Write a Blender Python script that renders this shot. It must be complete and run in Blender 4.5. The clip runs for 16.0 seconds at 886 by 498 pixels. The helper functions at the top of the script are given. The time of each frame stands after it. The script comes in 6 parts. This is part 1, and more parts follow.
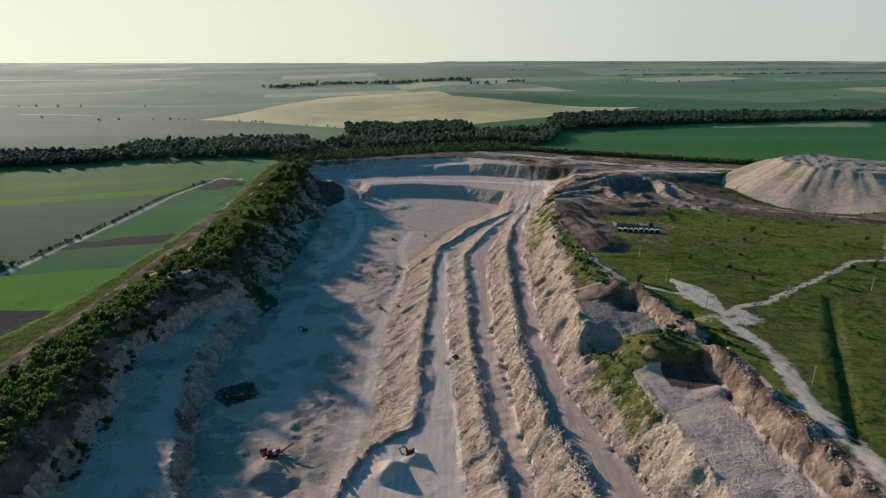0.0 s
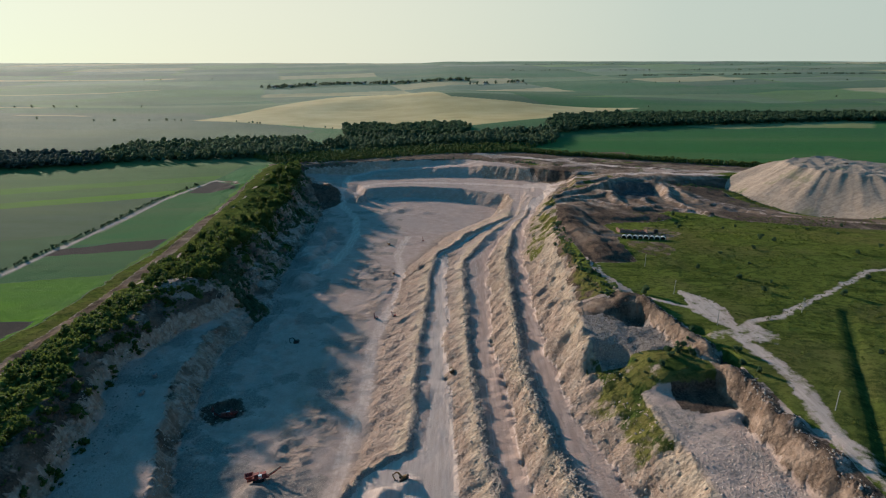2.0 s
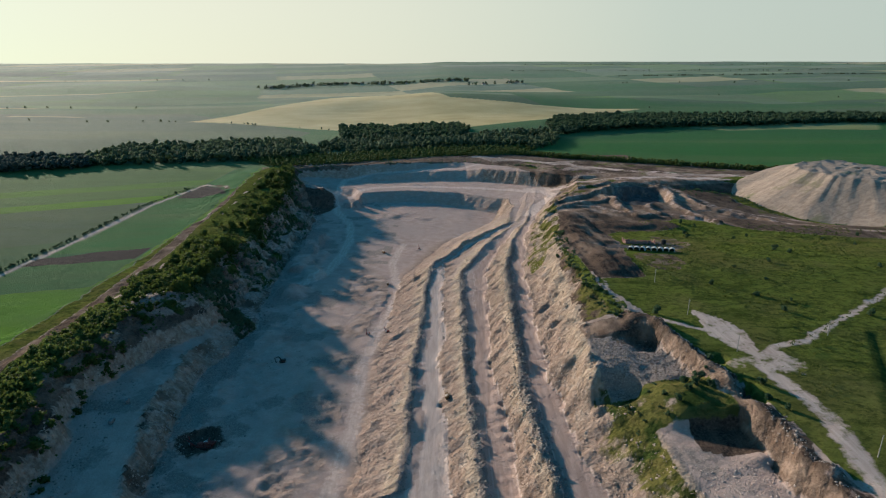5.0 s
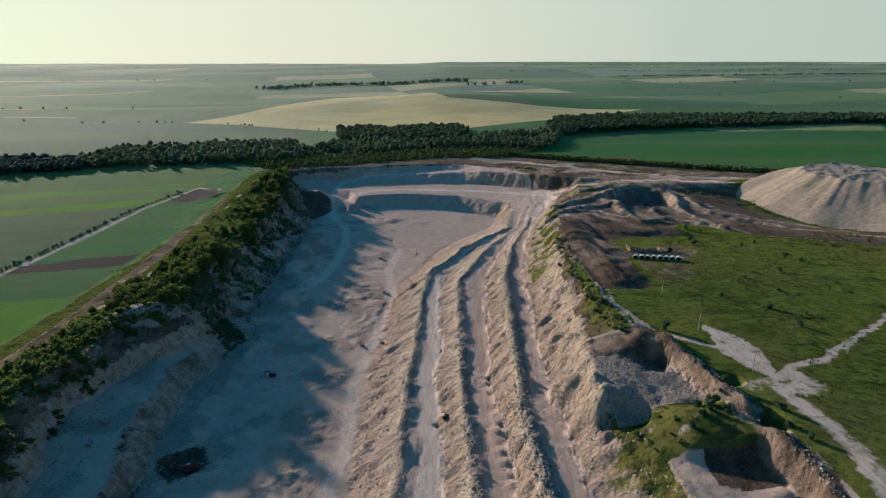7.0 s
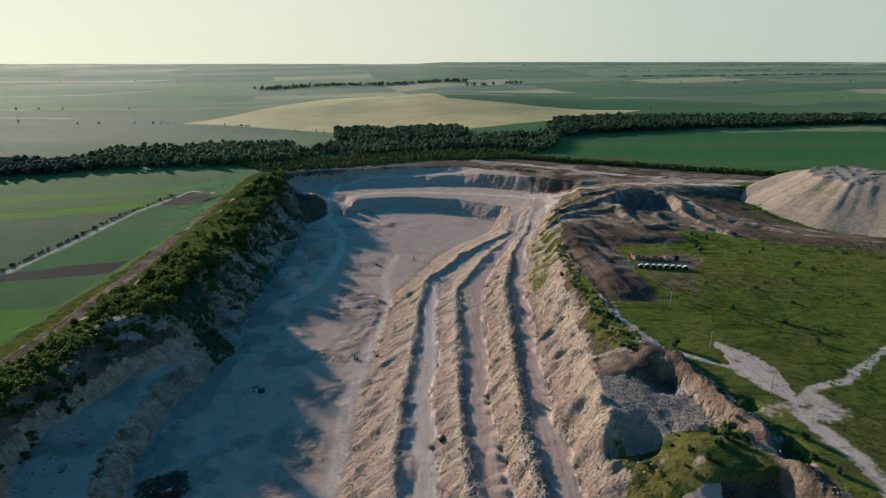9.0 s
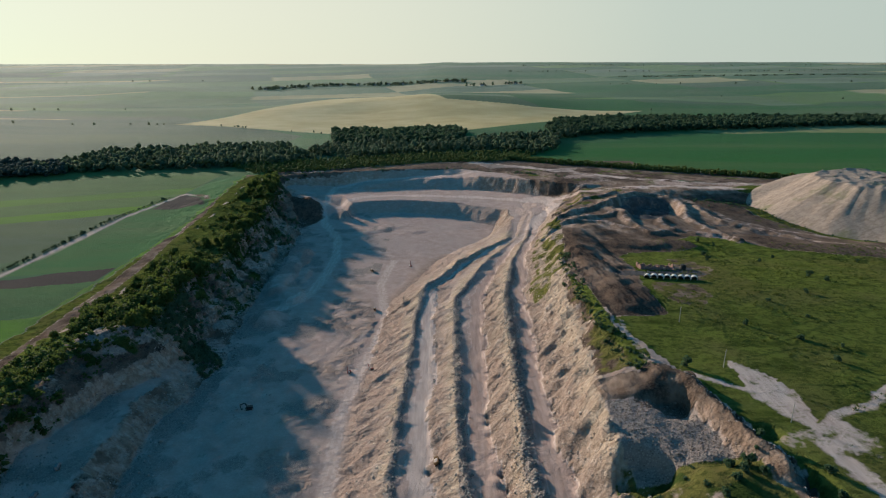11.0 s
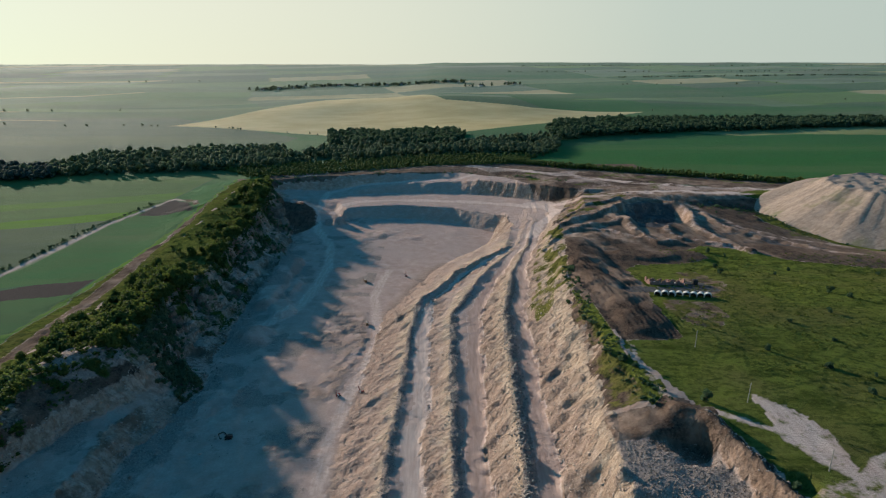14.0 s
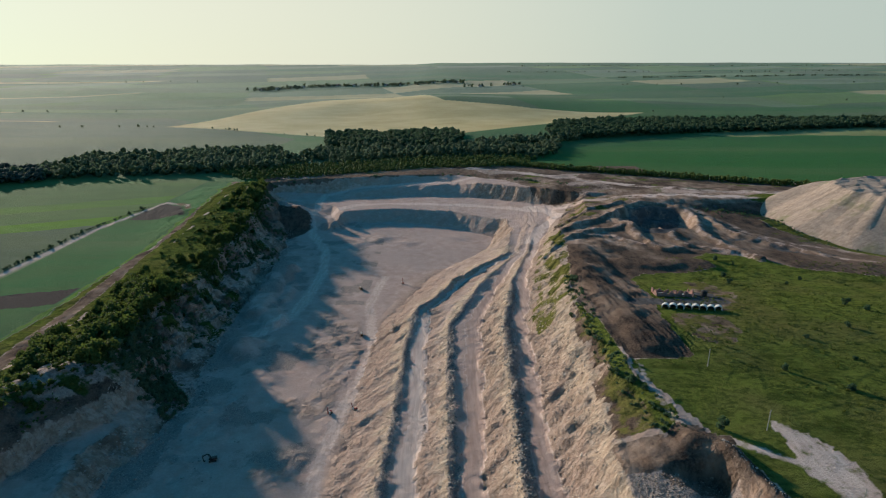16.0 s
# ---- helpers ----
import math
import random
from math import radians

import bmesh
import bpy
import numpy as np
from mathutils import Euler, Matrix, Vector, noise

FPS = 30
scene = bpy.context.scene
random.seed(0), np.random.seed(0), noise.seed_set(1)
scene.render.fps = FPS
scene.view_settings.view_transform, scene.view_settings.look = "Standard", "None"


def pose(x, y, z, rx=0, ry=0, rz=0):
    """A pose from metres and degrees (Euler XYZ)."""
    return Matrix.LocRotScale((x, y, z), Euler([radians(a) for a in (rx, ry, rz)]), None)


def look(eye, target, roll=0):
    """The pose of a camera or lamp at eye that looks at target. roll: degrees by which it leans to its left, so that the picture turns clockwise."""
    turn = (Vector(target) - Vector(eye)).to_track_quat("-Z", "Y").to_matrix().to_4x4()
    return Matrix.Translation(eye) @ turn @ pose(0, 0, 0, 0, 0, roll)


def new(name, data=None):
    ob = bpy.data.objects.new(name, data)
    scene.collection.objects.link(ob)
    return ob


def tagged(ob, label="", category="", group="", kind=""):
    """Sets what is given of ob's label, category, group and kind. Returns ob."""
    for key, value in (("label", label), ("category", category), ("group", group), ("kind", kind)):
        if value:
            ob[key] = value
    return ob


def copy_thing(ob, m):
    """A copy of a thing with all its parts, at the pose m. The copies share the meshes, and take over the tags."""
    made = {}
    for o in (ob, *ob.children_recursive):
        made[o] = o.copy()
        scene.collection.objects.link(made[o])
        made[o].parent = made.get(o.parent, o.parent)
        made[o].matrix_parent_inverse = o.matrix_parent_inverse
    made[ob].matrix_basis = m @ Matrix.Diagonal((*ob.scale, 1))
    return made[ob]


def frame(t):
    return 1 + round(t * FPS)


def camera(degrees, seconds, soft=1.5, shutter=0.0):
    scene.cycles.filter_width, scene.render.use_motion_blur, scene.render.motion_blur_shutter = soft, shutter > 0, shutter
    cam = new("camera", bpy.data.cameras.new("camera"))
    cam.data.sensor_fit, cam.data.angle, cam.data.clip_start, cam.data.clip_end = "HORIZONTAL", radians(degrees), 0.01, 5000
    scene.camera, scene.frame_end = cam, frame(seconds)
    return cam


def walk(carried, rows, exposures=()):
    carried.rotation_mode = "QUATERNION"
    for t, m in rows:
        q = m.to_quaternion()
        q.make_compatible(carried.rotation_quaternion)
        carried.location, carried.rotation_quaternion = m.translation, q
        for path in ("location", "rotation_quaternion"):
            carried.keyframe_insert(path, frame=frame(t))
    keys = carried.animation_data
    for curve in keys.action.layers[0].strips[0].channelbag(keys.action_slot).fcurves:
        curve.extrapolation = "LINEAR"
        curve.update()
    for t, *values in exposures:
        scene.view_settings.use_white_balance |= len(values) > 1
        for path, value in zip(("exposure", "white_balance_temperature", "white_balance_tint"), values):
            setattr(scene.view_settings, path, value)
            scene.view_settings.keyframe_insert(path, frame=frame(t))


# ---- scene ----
cam = camera(73.74, 16.0, soft=1.15)
PATH = [(t, 11.61 * t / 16, 131.0 * t / 16, 110 + 2.70 * t / 16, 72.376 + 0.106 * t / 16, 0.0, -0.468 * t / 16) for t in (0, 2, 4, 6, 8, 10, 12, 14, 16)]
walk(cam, [(t, pose(*p)) for t, *p in PATH], [(0, 1.38), (16, 1.34)])

# ---- light ----
SUN_AZ = -43.0   # degrees from +y towards +x
SUN_EL = 12.5
world = bpy.data.worlds.new("world")
scene.world = world
world.use_nodes = True
wn, wl = world.node_tree.nodes, world.node_tree.links


def world_node(kind, **values):
    node = wn.new(kind)
    for k, v in values.items():
        node.inputs[int(k[1:])].default_value = v
    return node


sky = wn.new("ShaderNodeTexSky")
sky.sky_type = 'NISHITA'
sky.sun_disc = False
sky.sun_elevation = radians(SUN_EL)
sky.sun_rotation = radians(SUN_AZ)
sky.altitude = 200
sky.air_density, sky.dust_density, sky.ozone_density = 1.0, 0.6, 3.0
# bright haze round the horizon, creamier towards the sun, over the clear sky
toward = wn.new("ShaderNodeTexCoord")
split = wn.new("ShaderNodeSeparateXYZ")
wl.new(toward.outputs["Generated"], split.inputs[0])
haze = wn.new("ShaderNodeValToRGB")
haze.color_ramp.elements[0].color = (0.97, 0.97, 0.97, 1)
haze.color_ramp.elements[1].position, haze.color_ramp.elements[1].color = 0.34, (0, 0, 0, 1)
haze.color_ramp.elements.new(0.12).color = (0.96, 0.96, 0.96, 1)
haze.color_ramp.elements.new(0.21).color = (0.40, 0.40, 0.40, 1)
wl.new(split.outputs[2], haze.inputs[0])
side = wn.new("ShaderNodeVectorMath")
side.operation = 'DOT_PRODUCT'
side.inputs[1].default_value = (math.sin(radians(SUN_AZ)), math.cos(radians(SUN_AZ)), 0)
wl.new(toward.outputs["Generated"], side.inputs[0])
hue = wn.new("ShaderNodeValToRGB")
hue.color_ramp.elements[0].position, hue.color_ramp.elements[0].color = 0.0, (0.188, 0.216, 0.198, 1)
hue.color_ramp.elements[1].position, hue.color_ramp.elements[1].color = 1.0, (0.345, 0.330, 0.262, 1)
hue.color_ramp.elements.new(0.45).color = (0.222, 0.244, 0.215, 1)
wl.new(side.outputs["Value"], hue.inputs[0])
dim = world_node("ShaderNodeVectorMath")
dim.operation = 'SCALE'
dim.inputs["Scale"].default_value = 0.063
cool = wn.new("ShaderNodeVectorMath")
cool.operation = 'MULTIPLY'
cool.inputs[1].default_value = (0.235, 1.0, 1.14)
wl.new(sky.outputs[0], cool.inputs[0])
wl.new(cool.outputs[0], dim.inputs[0])
blend = wn.new("ShaderNodeMix")
blend.data_type = 'RGBA'
wl.new(haze.outputs[0], blend.inputs[0])
wl.new(dim.outputs[0], blend.inputs[6])
wl.new(hue.outputs[0], blend.inputs[7])
wl.new(blend.outputs[2], wn["Background"].inputs[0])
wn["Background"].inputs[1].default_value = 1.0
sun_data = bpy.data.lights.new("sun", 'SUN')
sun_data.energy, sun_data.angle, sun_data.color = 2.7, radians(2.0), (1.0, 0.865, 0.73)
sun = new("sun", sun_data)
_a, _e = radians(SUN_AZ), radians(SUN_EL)
_way = Vector((math.sin(_a) * math.cos(_e), math.cos(_a) * math.cos(_e), math.sin(_e)))
sun.matrix_world = look(_way * 300, (0, 0, 0))


# ---- noise ----
def lattice(ix, iy, seed):
    h = (ix * 374761393 + iy * 668265263 + seed * 974634777) & 0x7fffffff
    h = ((h ^ (h >> 13)) * 1274126177) & 0x7fffffff
    return ((h ^ (h >> 16)) & 0xffff) / 32767.5 - 1.0


def vnoise(x, y, size, seed=0):
    """Smooth noise from -1 to 1 with bumps about that many metres across."""
    x, y = np.asarray(x, float) / size, np.asarray(y, float) / size
    ix, iy = np.floor(x).astype(np.int64), np.floor(y).astype(np.int64)
    fx, fy = x - ix, y - iy
    fx, fy = fx * fx * (3 - 2 * fx), fy * fy * (3 - 2 * fy)
    a, b = lattice(ix, iy, seed), lattice(ix + 1, iy, seed)
    c, d = lattice(ix, iy + 1, seed), lattice(ix + 1, iy + 1, seed)
    return (a * (1 - fx) + b * fx) * (1 - fy) + (c * (1 - fx) + d * fx) * fy


def fbm(x, y, size, seed=0, octaves=4):
    total, amp, norm = 0.0, 1.0, 0.0
    for k in range(octaves):
        total = total + amp * vnoise(x, y, size / 2 ** k, seed + 17 * k)
        norm += amp
        amp *= 0.55
    return total / norm


def step(a, b, v):
    u = np.clip((v - a) / (b - a), 0, 1)
    return u * u * (3 - 2 * u)


# ---- plan: lines that run along the quarry, from its western rim to its eastern one: (y, x, z) ----
LINES = [
    # outer and inner edge of the haul track on the western rim
    [(100, -262, -44), (312, -258, -44), (348, -249, -44), (413, -246, -45), (510, -246, -46), (643, -242, -43), (731, -244, -37), (860, -251, -34)],
    [(100, -226, -42), (308, -222, -42), (380, -222, -43), (475, -218, -43), (585, -222, -42), (692, -225, -35), (830, -235, -33)],
    # top of the western face
    [(100, -168, -36), (200, -170, -36), (249, -177, -36.5), (278, -184, -37), (299, -188, -37), (340, -186, -36), (370, -183, -35), (388, -176, -35), (409, -161, -35.5), (432, -167, -36), (450, -168, -35), (467, -169, -34.5), (512, -169, -35), (528, -169, -40), (560, -170, -40), (588, -171, -37), (630, -173, -36), (648, -174, -39), (672, -176, -38), (700, -178, -35), (740, -183, -36), (775, -187, -40), (862, -206, -38), (900, -214, -37)],
    # low wall and the road under it
    [(100, -156, -45), (194, -157, -45), (253, -169, -45), (293, -178, -45), (312, -180, -45), (340, -177, -45), (366, -167, -45), (388, -156, -45), (409, -152, -45), (467, -162, -43), (540, -163, -44), (575, -170, -45), (595, -170, -45), (630, -167, -45), (673, -169, -47), (775, -181, -49), (862, -201, -44)],
    [(100, -150, -56), (194, -153, -56), (250, -165, -56), (293, -174, -55), (312, -176.5, -55), (340, -173, -55), (366, -162, -55), (384, -152, -55), (409, -147, -55), (440, -151, -58), (467, -153, -53), (540, -156, -52), (575, -166, -52), (595, -166, -52.5), (630, -160, -53), (673, -161, -54), (775, -173, -55), (862, -196, -49)],
    [(100, -106, -55), (193, -108, -55), (235, -124, -55), (278, -138, -54), (317, -147, -54), (371, -148, -56), (406, -142, -59), (440, -146, -63), (467, -145, -60), (540, -146, -59), (673, -149, -61), (775, -165, -60), (862, -190, -54)],
    # quarry floor, both edges
    [(100, -104, -65), (205, -106, -65), (240, -119, -65), (291, -131, -65), (346, -137, -65), (381, -132, -65), (412, -126, -65), (464, -133, -65.5), (518, -138, -66), (591, -137, -67), (638, -135, -67.5), (706, -145, -66), (760, -158, -64), (800, -178, -61), (862, -185, -57)],
    [(100, -50, -63), (203, -44, -63), (234, -38, -64), (262, -34, -64), (352, -36, -64), (434, -34, -65), (521, -28, -66), (620, 4, -68), (705, 66, -67), (780, 72, -68), (860, 72, -68)],
    # first embankment and its road
    [(100, -52, -51.3), (191, -43, -51.3), (219, -33, -51.3), (236, -14, -51.3), (266, -13, -51.3), (324, -13, -51.3), (376, -11, -51.3), (443, -9, -50.3), (499, -6, -49.3), (557, 25, -46), (617, 70, -43), (700, 86, -46), (780, 82, -52), (860, 84, -56)],
    [(100, -48, -52), (191, -39, -52), (219, -29, -52), (239, -6, -52), (269, -6, -52), (328, -6, -52), (423, -4, -51), (489, -3, -50), (558, 29, -48), (617, 74, -44), (700, 90, -46), (780, 100, -51), (860, 100, -55)],
    [(100, 12, -52), (239, 7, -52), (269, 5, -52), (328, 4, -52), (423, 4, -51), (505, 5, -50), (564, 38, -48), (617, 79, -44), (700, 95, -46), (780, 104, -50), (860, 104, -54)],
    # second embankment and its road
    [(100, 34, -43.2), (178, 24, -43.2), (205, 20, -43.2), (249, 17, -44.2), (310, 16, -44.2), (380, 16, -44.2), (468, 18, -44.2), (533, 40, -42), (617, 81, -43), (700, 98, -45), (780, 108, -50), (860, 108, -54)],
    [(100, 36, -44), (180, 27, -44), (207, 25, -44), (253, 22, -45), (314, 21, -45), (385, 24, -45), (471, 29, -44), (536, 49, -43), (617, 83, -42.5), (700, 101, -44), (780, 112, -49), (860, 112, -53)],
    [(100, 43, -44), (180, 35, -44), (207, 34, -44), (253, 33, -45), (314, 31, -45), (385, 33, -45), (471, 38, -44), (532, 56, -43), (617, 88, -42), (700, 104, -44), (780, 116, -48), (860, 116, -52)],
    # third embankment and its road
    [(100, 58, -30.6), (163, 52, -30.6), (187, 48, -30.6), (226, 42, -30.6), (282, 40, -30.6), (345, 45, -30.6), (439, 49, -30.6), (513, 62, -32.6), (617, 90, -41), (700, 108, -43), (780, 120, -48), (860, 120, -50)],
    [(100, 66, -31), (165, 59, -31), (190, 53, -31), (230, 46, -31), (286, 44, -31), (350, 50, -31), (448, 54, -32), (520, 68, -33), (617, 92, -42), (700, 111, -43), (780, 124, -47), (860, 124, -50)],
    [(100, 78, -31), (165, 71, -31), (190, 66, -31), (230, 57, -31), (286, 55, -31), (350, 58, -31), (448, 63, -32), (520, 75, -33), (617, 99, -41), (700, 122, -43), (780, 137, -46), (860, 137, -48)],
    # eastern rim, rubble shelf, cut bank
    [(100, 88, -15), (144, 86, -15), (178, 84, -15), (200, 82, -15), (221, 80, -15.5), (226, 79, -15), (243, 77, -16), (252, 74, -14), (262, 70, -10.5), (283, 70, -9.5), (304, 73, -10), (341, 75.5, -11), (380, 77, -12), (435, 80, -14), (537, 92, -24), (617, 106, -33), (700, 132, -38), (780, 146, -44), (860, 150, -46)],
    [(100, 116, -14), (143, 114, -14), (177, 111, -14), (203, 112, -14), (222, 111, -14), (225, 110.5, -6), (243, 108, -6), (249, 106, -9), (270, 101, -8.5), (284, 97, -8.5), (287, 96, -5.2), (300, 88, -4.6), (341, 82, -4), (435, 86, -9), (537, 98, -18), (617, 116, -26), (700, 150, -32), (780, 166, -37), (860, 168, -40)],
    [(100, 121, -5), (135, 120, -5), (178, 118, -4.6), (206, 116, -4), (222, 114, -2.5), (228, 114, -5), (233, 113.5, -5), (237, 113, -1.5), (273, 105, -1), (292, 99, -1.5), (310, 94, -3), (341, 88, -3), (435, 91.5, -7), (537, 104, -16), (617, 124, -23), (700, 160, -26), (780, 176, -31), (860, 180, -35)],
    [(100, 127, -4.5), (178, 123.5, -4.5), (206, 121.5, -4.5), (240, 117.5, -4.5), (273, 109.5, -4), (292, 104, -4), (310, 98, -3.5), (341, 90, -3.5), (435, 93, -7), (537, 106, -16), (617, 126, -23), (700, 162, -26), (780, 178, -31), (860, 182, -35)],
]
# lines that run across its far end: (x, y, z)
CROSS = [
    [(-230, 832, -60), (-170, 850, -62), (-118, 812, -66), (-100, 774, -67), (-92, 782, -68), (-39, 796, -68), (27, 780, -68), (71, 746, -68), (90, 745, -66), (140, 725, -60), (330, 720, -60)],
    [(-230, 842, -54), (-170, 866, -56), (-118, 850, -55), (-100, 802, -54), (-92, 812, -54), (-41, 820, -53.5), (28, 803, -53.5), (77, 764, -52), (95, 752, -50), (140, 740, -47), (330, 730, -40)],
    [(-230, 852, -50), (-170, 880, -56), (-120, 886, -55), (-15, 890, -54), (66, 870, -52), (157, 792, -46), (175, 776, -36), (230, 770, -30), (330, 750, -27)],
    [(-230, 862, -46), (-170, 892, -54), (-120, 896, -55), (-100, 899, -50), (-16, 911, -44), (40, 902, -41), (66, 884, -35), (160, 799, -28), (178, 786, -27.5), (230, 780, -28), (330, 757, -26)],
    [(-230, 872, -45), (-197, 895, -50), (-141, 908, -55), (-95, 924, -49), (-16, 930, -43), (30, 925, -41), (67, 895, -34.5), (166, 812, -28), (230, 796, -28), (330, 763, -25.5)],
    [(-230, 886, -38), (-197, 906, -37.5), (-158, 920, -37), (-95, 936, -36.5), (-51, 943, -36), (-9, 946, -36), (40, 943, -35), (75, 908, -34), (126, 872, -30.5), (180, 832, -28), (230, 812, -27.5), (330, 770, -25)],
]


def along(line, v):
    a = np.array(line, float)
    return np.interp(v, a[:, 0], a[:, 1]), np.interp(v, a[:, 0], a[:, 2])


def eastern_fall(x, y):
    """How far the tipped ground drops towards the foot of the spoil heap."""
    return 0.088 * np.clip(x - 195, 0, 190) * step(500, 600, y) * (1 - step(712, 748, y))


def on_fall(x, y):
    """Plan of the tipped ground, laid out on the level and carried down the fall."""
    f = 1 + eastern_fall(x, y) / 133
    return 5 + (x - 5) / f, 60 + (y - 60) / f


def base_height(x, y):
    """The land as it lay before the quarry was dug, out to the hills on the horizon."""
    west = np.interp(y, [200, 600, 750, 1000, 1400, 1800], [-45, -46, -45, -46, -44, -48])
    east = np.interp(y, [200, 380, 410, 470, 560, 700, 850, 1000, 1400, 1800], [-4, -4, -6, -14, -20, -23, -29, -32, -33, -34])
    east = east - 0.03 * np.clip(x - 130, 0, 300) * (1 - step(420, 620, y))
    w = step(-230, 90, x + 0.0 * y)
    z = west * (1 - w) + east * w
    z = z - eastern_fall(x, y)
    far = np.interp(y, [1500, 1900, 2200, 2600, 3200, 4000, 5200], [0, 2, 10, 26, 56, 97, 147])
    z = z + far
    z = z + 30 * np.exp(-((x + 60) / 560) ** 2 - ((y - 2130) / 330) ** 2)
    z = z + step(1500, 2500, y) * (1 - step(3600, 4700, y)) * 9 * vnoise(x, y, 700, 3) + step(900, 1500, y) * (3 + 4 * np.exp(-((x + 60) / 600) ** 2 - ((y - 1900) / 400) ** 2)) * vnoise(x, y, 240, 5)
    z = z + step(900, 3000, np.abs(x)) * (1 - step(3600, 4700, y)) * 8 * vnoise(x, y, 900, 9)
    return z


def loft(x, y):
    """Height between the lines along the quarry, with how steep it is."""
    xs, zs = zip(*(along(line, y) for line in LINES))
    z = np.where(x < xs[0], zs[0], zs[-1])
    band = np.where(x < xs[0], -1, len(LINES) - 1)
    steep = np.zeros_like(x)
    for k in range(len(LINES) - 1):
        gap = np.maximum(xs[k + 1] - xs[k], 0.5)
        u = (x - xs[k]) / gap
        inside = (u >= 0) & (u < 1)
        z = np.where(inside, zs[k] + (zs[k + 1] - zs[k]) * u, z)
        band = np.where(inside, k, band)
        steep = np.where(inside, np.abs(zs[k + 1] - zs[k]) / gap, steep)
    return z, band, steep, xs[0], xs[-1], zs[0], zs[-1]


def cross(x, y):
    ys, zs = zip(*(along(line, x) for line in CROSS))
    z = np.where(y < ys[0], -200.0, zs[-1])
    steep = np.zeros_like(x)
    band = np.where(y < ys[0], -1, len(CROSS) - 1)
    for k in range(len(CROSS) - 1):
        gap = np.maximum(ys[k + 1] - ys[k], 0.5)
        u = (y - ys[k]) / gap
        inside = (u >= 0) & (u < 1)
        z = np.where(inside, zs[k] + (zs[k + 1] - zs[k]) * u, z)
        steep = np.where(inside, np.abs(zs[k + 1] - zs[k]) / gap, steep)
        band = np.where(inside, k, band)
    return z, band, steep, ys[-1]


# heaps and hollows: x, y, radius, height
MOUNDS = [(float(np.interp(yy, [160, 253, 330], [37, 31.5, 29.5])) + 1.2 * math.sin(yy), yy, 4.2 + 0.6 * math.sin(yy * 1.7), 1.1 + 0.35 * math.sin(yy * 2.3)) for yy in range(205, 330, 7)] + [ (-22, 205, 7, 4.5), (-12, 214, 5, 2.5), (-78, 218, 12, 4), (-104, 770, 9, 9), (-100, 790, 9, 8),
          (-68, 345, 17, 1.6), (-58, 366, 12, 1.4), (-29, 318, 8, 1.6), (-31, 350, 8, 1.4), (-27, 372, 6, 1.2), (-118, 480, 16, 8), (-52, 735, 18, 1.5), (-20, 720, 12, 1), (-72, 715, 14, 1.5), (30, 740, 14, 1.2),
          (128, 560, 22, 1.5), (250, 700, 16, 3), (-268, 742, 20, 2.5), (110, 205, 5, 2), (118, 186, 5, 2.5), (121, 168, 5, 2.5),
          (91, 235, 15, 4.0), (-176, 394, 24, 5.5), (-196, 372, 18, 3.5), (-205, 330, 20, 3), (-95, 440, 18, 1.8), (-110, 400, 14, 4)]
# long banks of tipped earth: ends, half width, height
BANKS = [(-186, 818, -168, 803, 46, 10), (104, 480, 103, 362, 11, 2.4), (112, 385, 108, 362, 9, 1.6), (140, 505, 188, 505, 14, 2.4), (112, 540, 116, 440, 13, 1.6), (280, 660, 345, 560, 16, 2.0), (345, 560, 430, 505, 17, 2.0),
         (-128, 640, -124, 540, 13, 6), (-122, 560, -106, 520, 9, 3.5), (-112, 600, -112, 560, 7, 2.5), (92, 294, 104, 287, 6, 2.0)]
# winding ridges of tipped spoil east of the quarry: line, half width, height
RIDGES = [([(94, 581), (123, 622), (156, 650), (192, 691)], 5.0, 3.0), ([(88, 545), (130, 596), (165, 613), (181, 640)], 5.0, 2.6), ([(181, 640), (173, 610), (172, 581), (176, 545), (191, 545)], 5.0, 2.8),
          ([(196, 700), (218, 716), (240, 700), (247, 669), (240, 630), (227, 596), (228, 558), (236, 519)], 5.5, 3.0), ([(254, 640), (252, 605), (254, 580), (267, 558), (290, 530)], 4.5, 2.4),
          ([(196, 649), (206, 664), (216, 670), (212, 650), (210, 630), (220, 640), (230, 649)], 4.0, 3.2), ([(204, 596), (196, 575), (202, 556), (226, 540)], 4.0, 2.0), ([(110, 590), (150, 583), (168, 560)], 4.0, 1.6), ([(120, 660), (160, 700), (200, 725)], 5.0, 2.4)]
BANKS += [(*p, *q, hw, h) for line, hw, h in RIDGES for p, q in zip(line, line[1:])]
HOLLOWS = [(75, 251, 10, 6.0), (94, 279, 8, 3.5), (115, 257, 5, 2.6), (116, 237, 4.5, 3.0), (117, 233, 4.5, 3.0), (206, 640, 33, 11), (224, 664, 28, 10), (196, 664, 22, 6), (-115, 287, 11, 3.0), (117, 229, 4.5, 4)]


# windrows of tipped blocks on the outer edge of each haul road: line, offset, half width, height
WINDROWS = [(8, 0.8, 1.9, 1.0), (11, 1.4, 2.1, 1.15), (14, 1.4, 2.6, 1.5)]


def windrow(x, wx, y):
    z = 0.0
    for k, off, hw, h in WINDROWS:
        d = np.abs(wx - along(LINES[k], y)[0] - off + 0.8 * vnoise(x, y, 5, 34)) / hw
        heap = 0.72 + 0.28 * np.sin(y * (1.5 + 0.08 * k) + 2.5 * vnoise(x, y, 9, 38)) + 0.35 * vnoise(x, y, 3.2, 39)
        z = z + h * np.clip(1 - d * 0.75, 0, 1) * heap * (1 - step(520, 600, y))
    return z


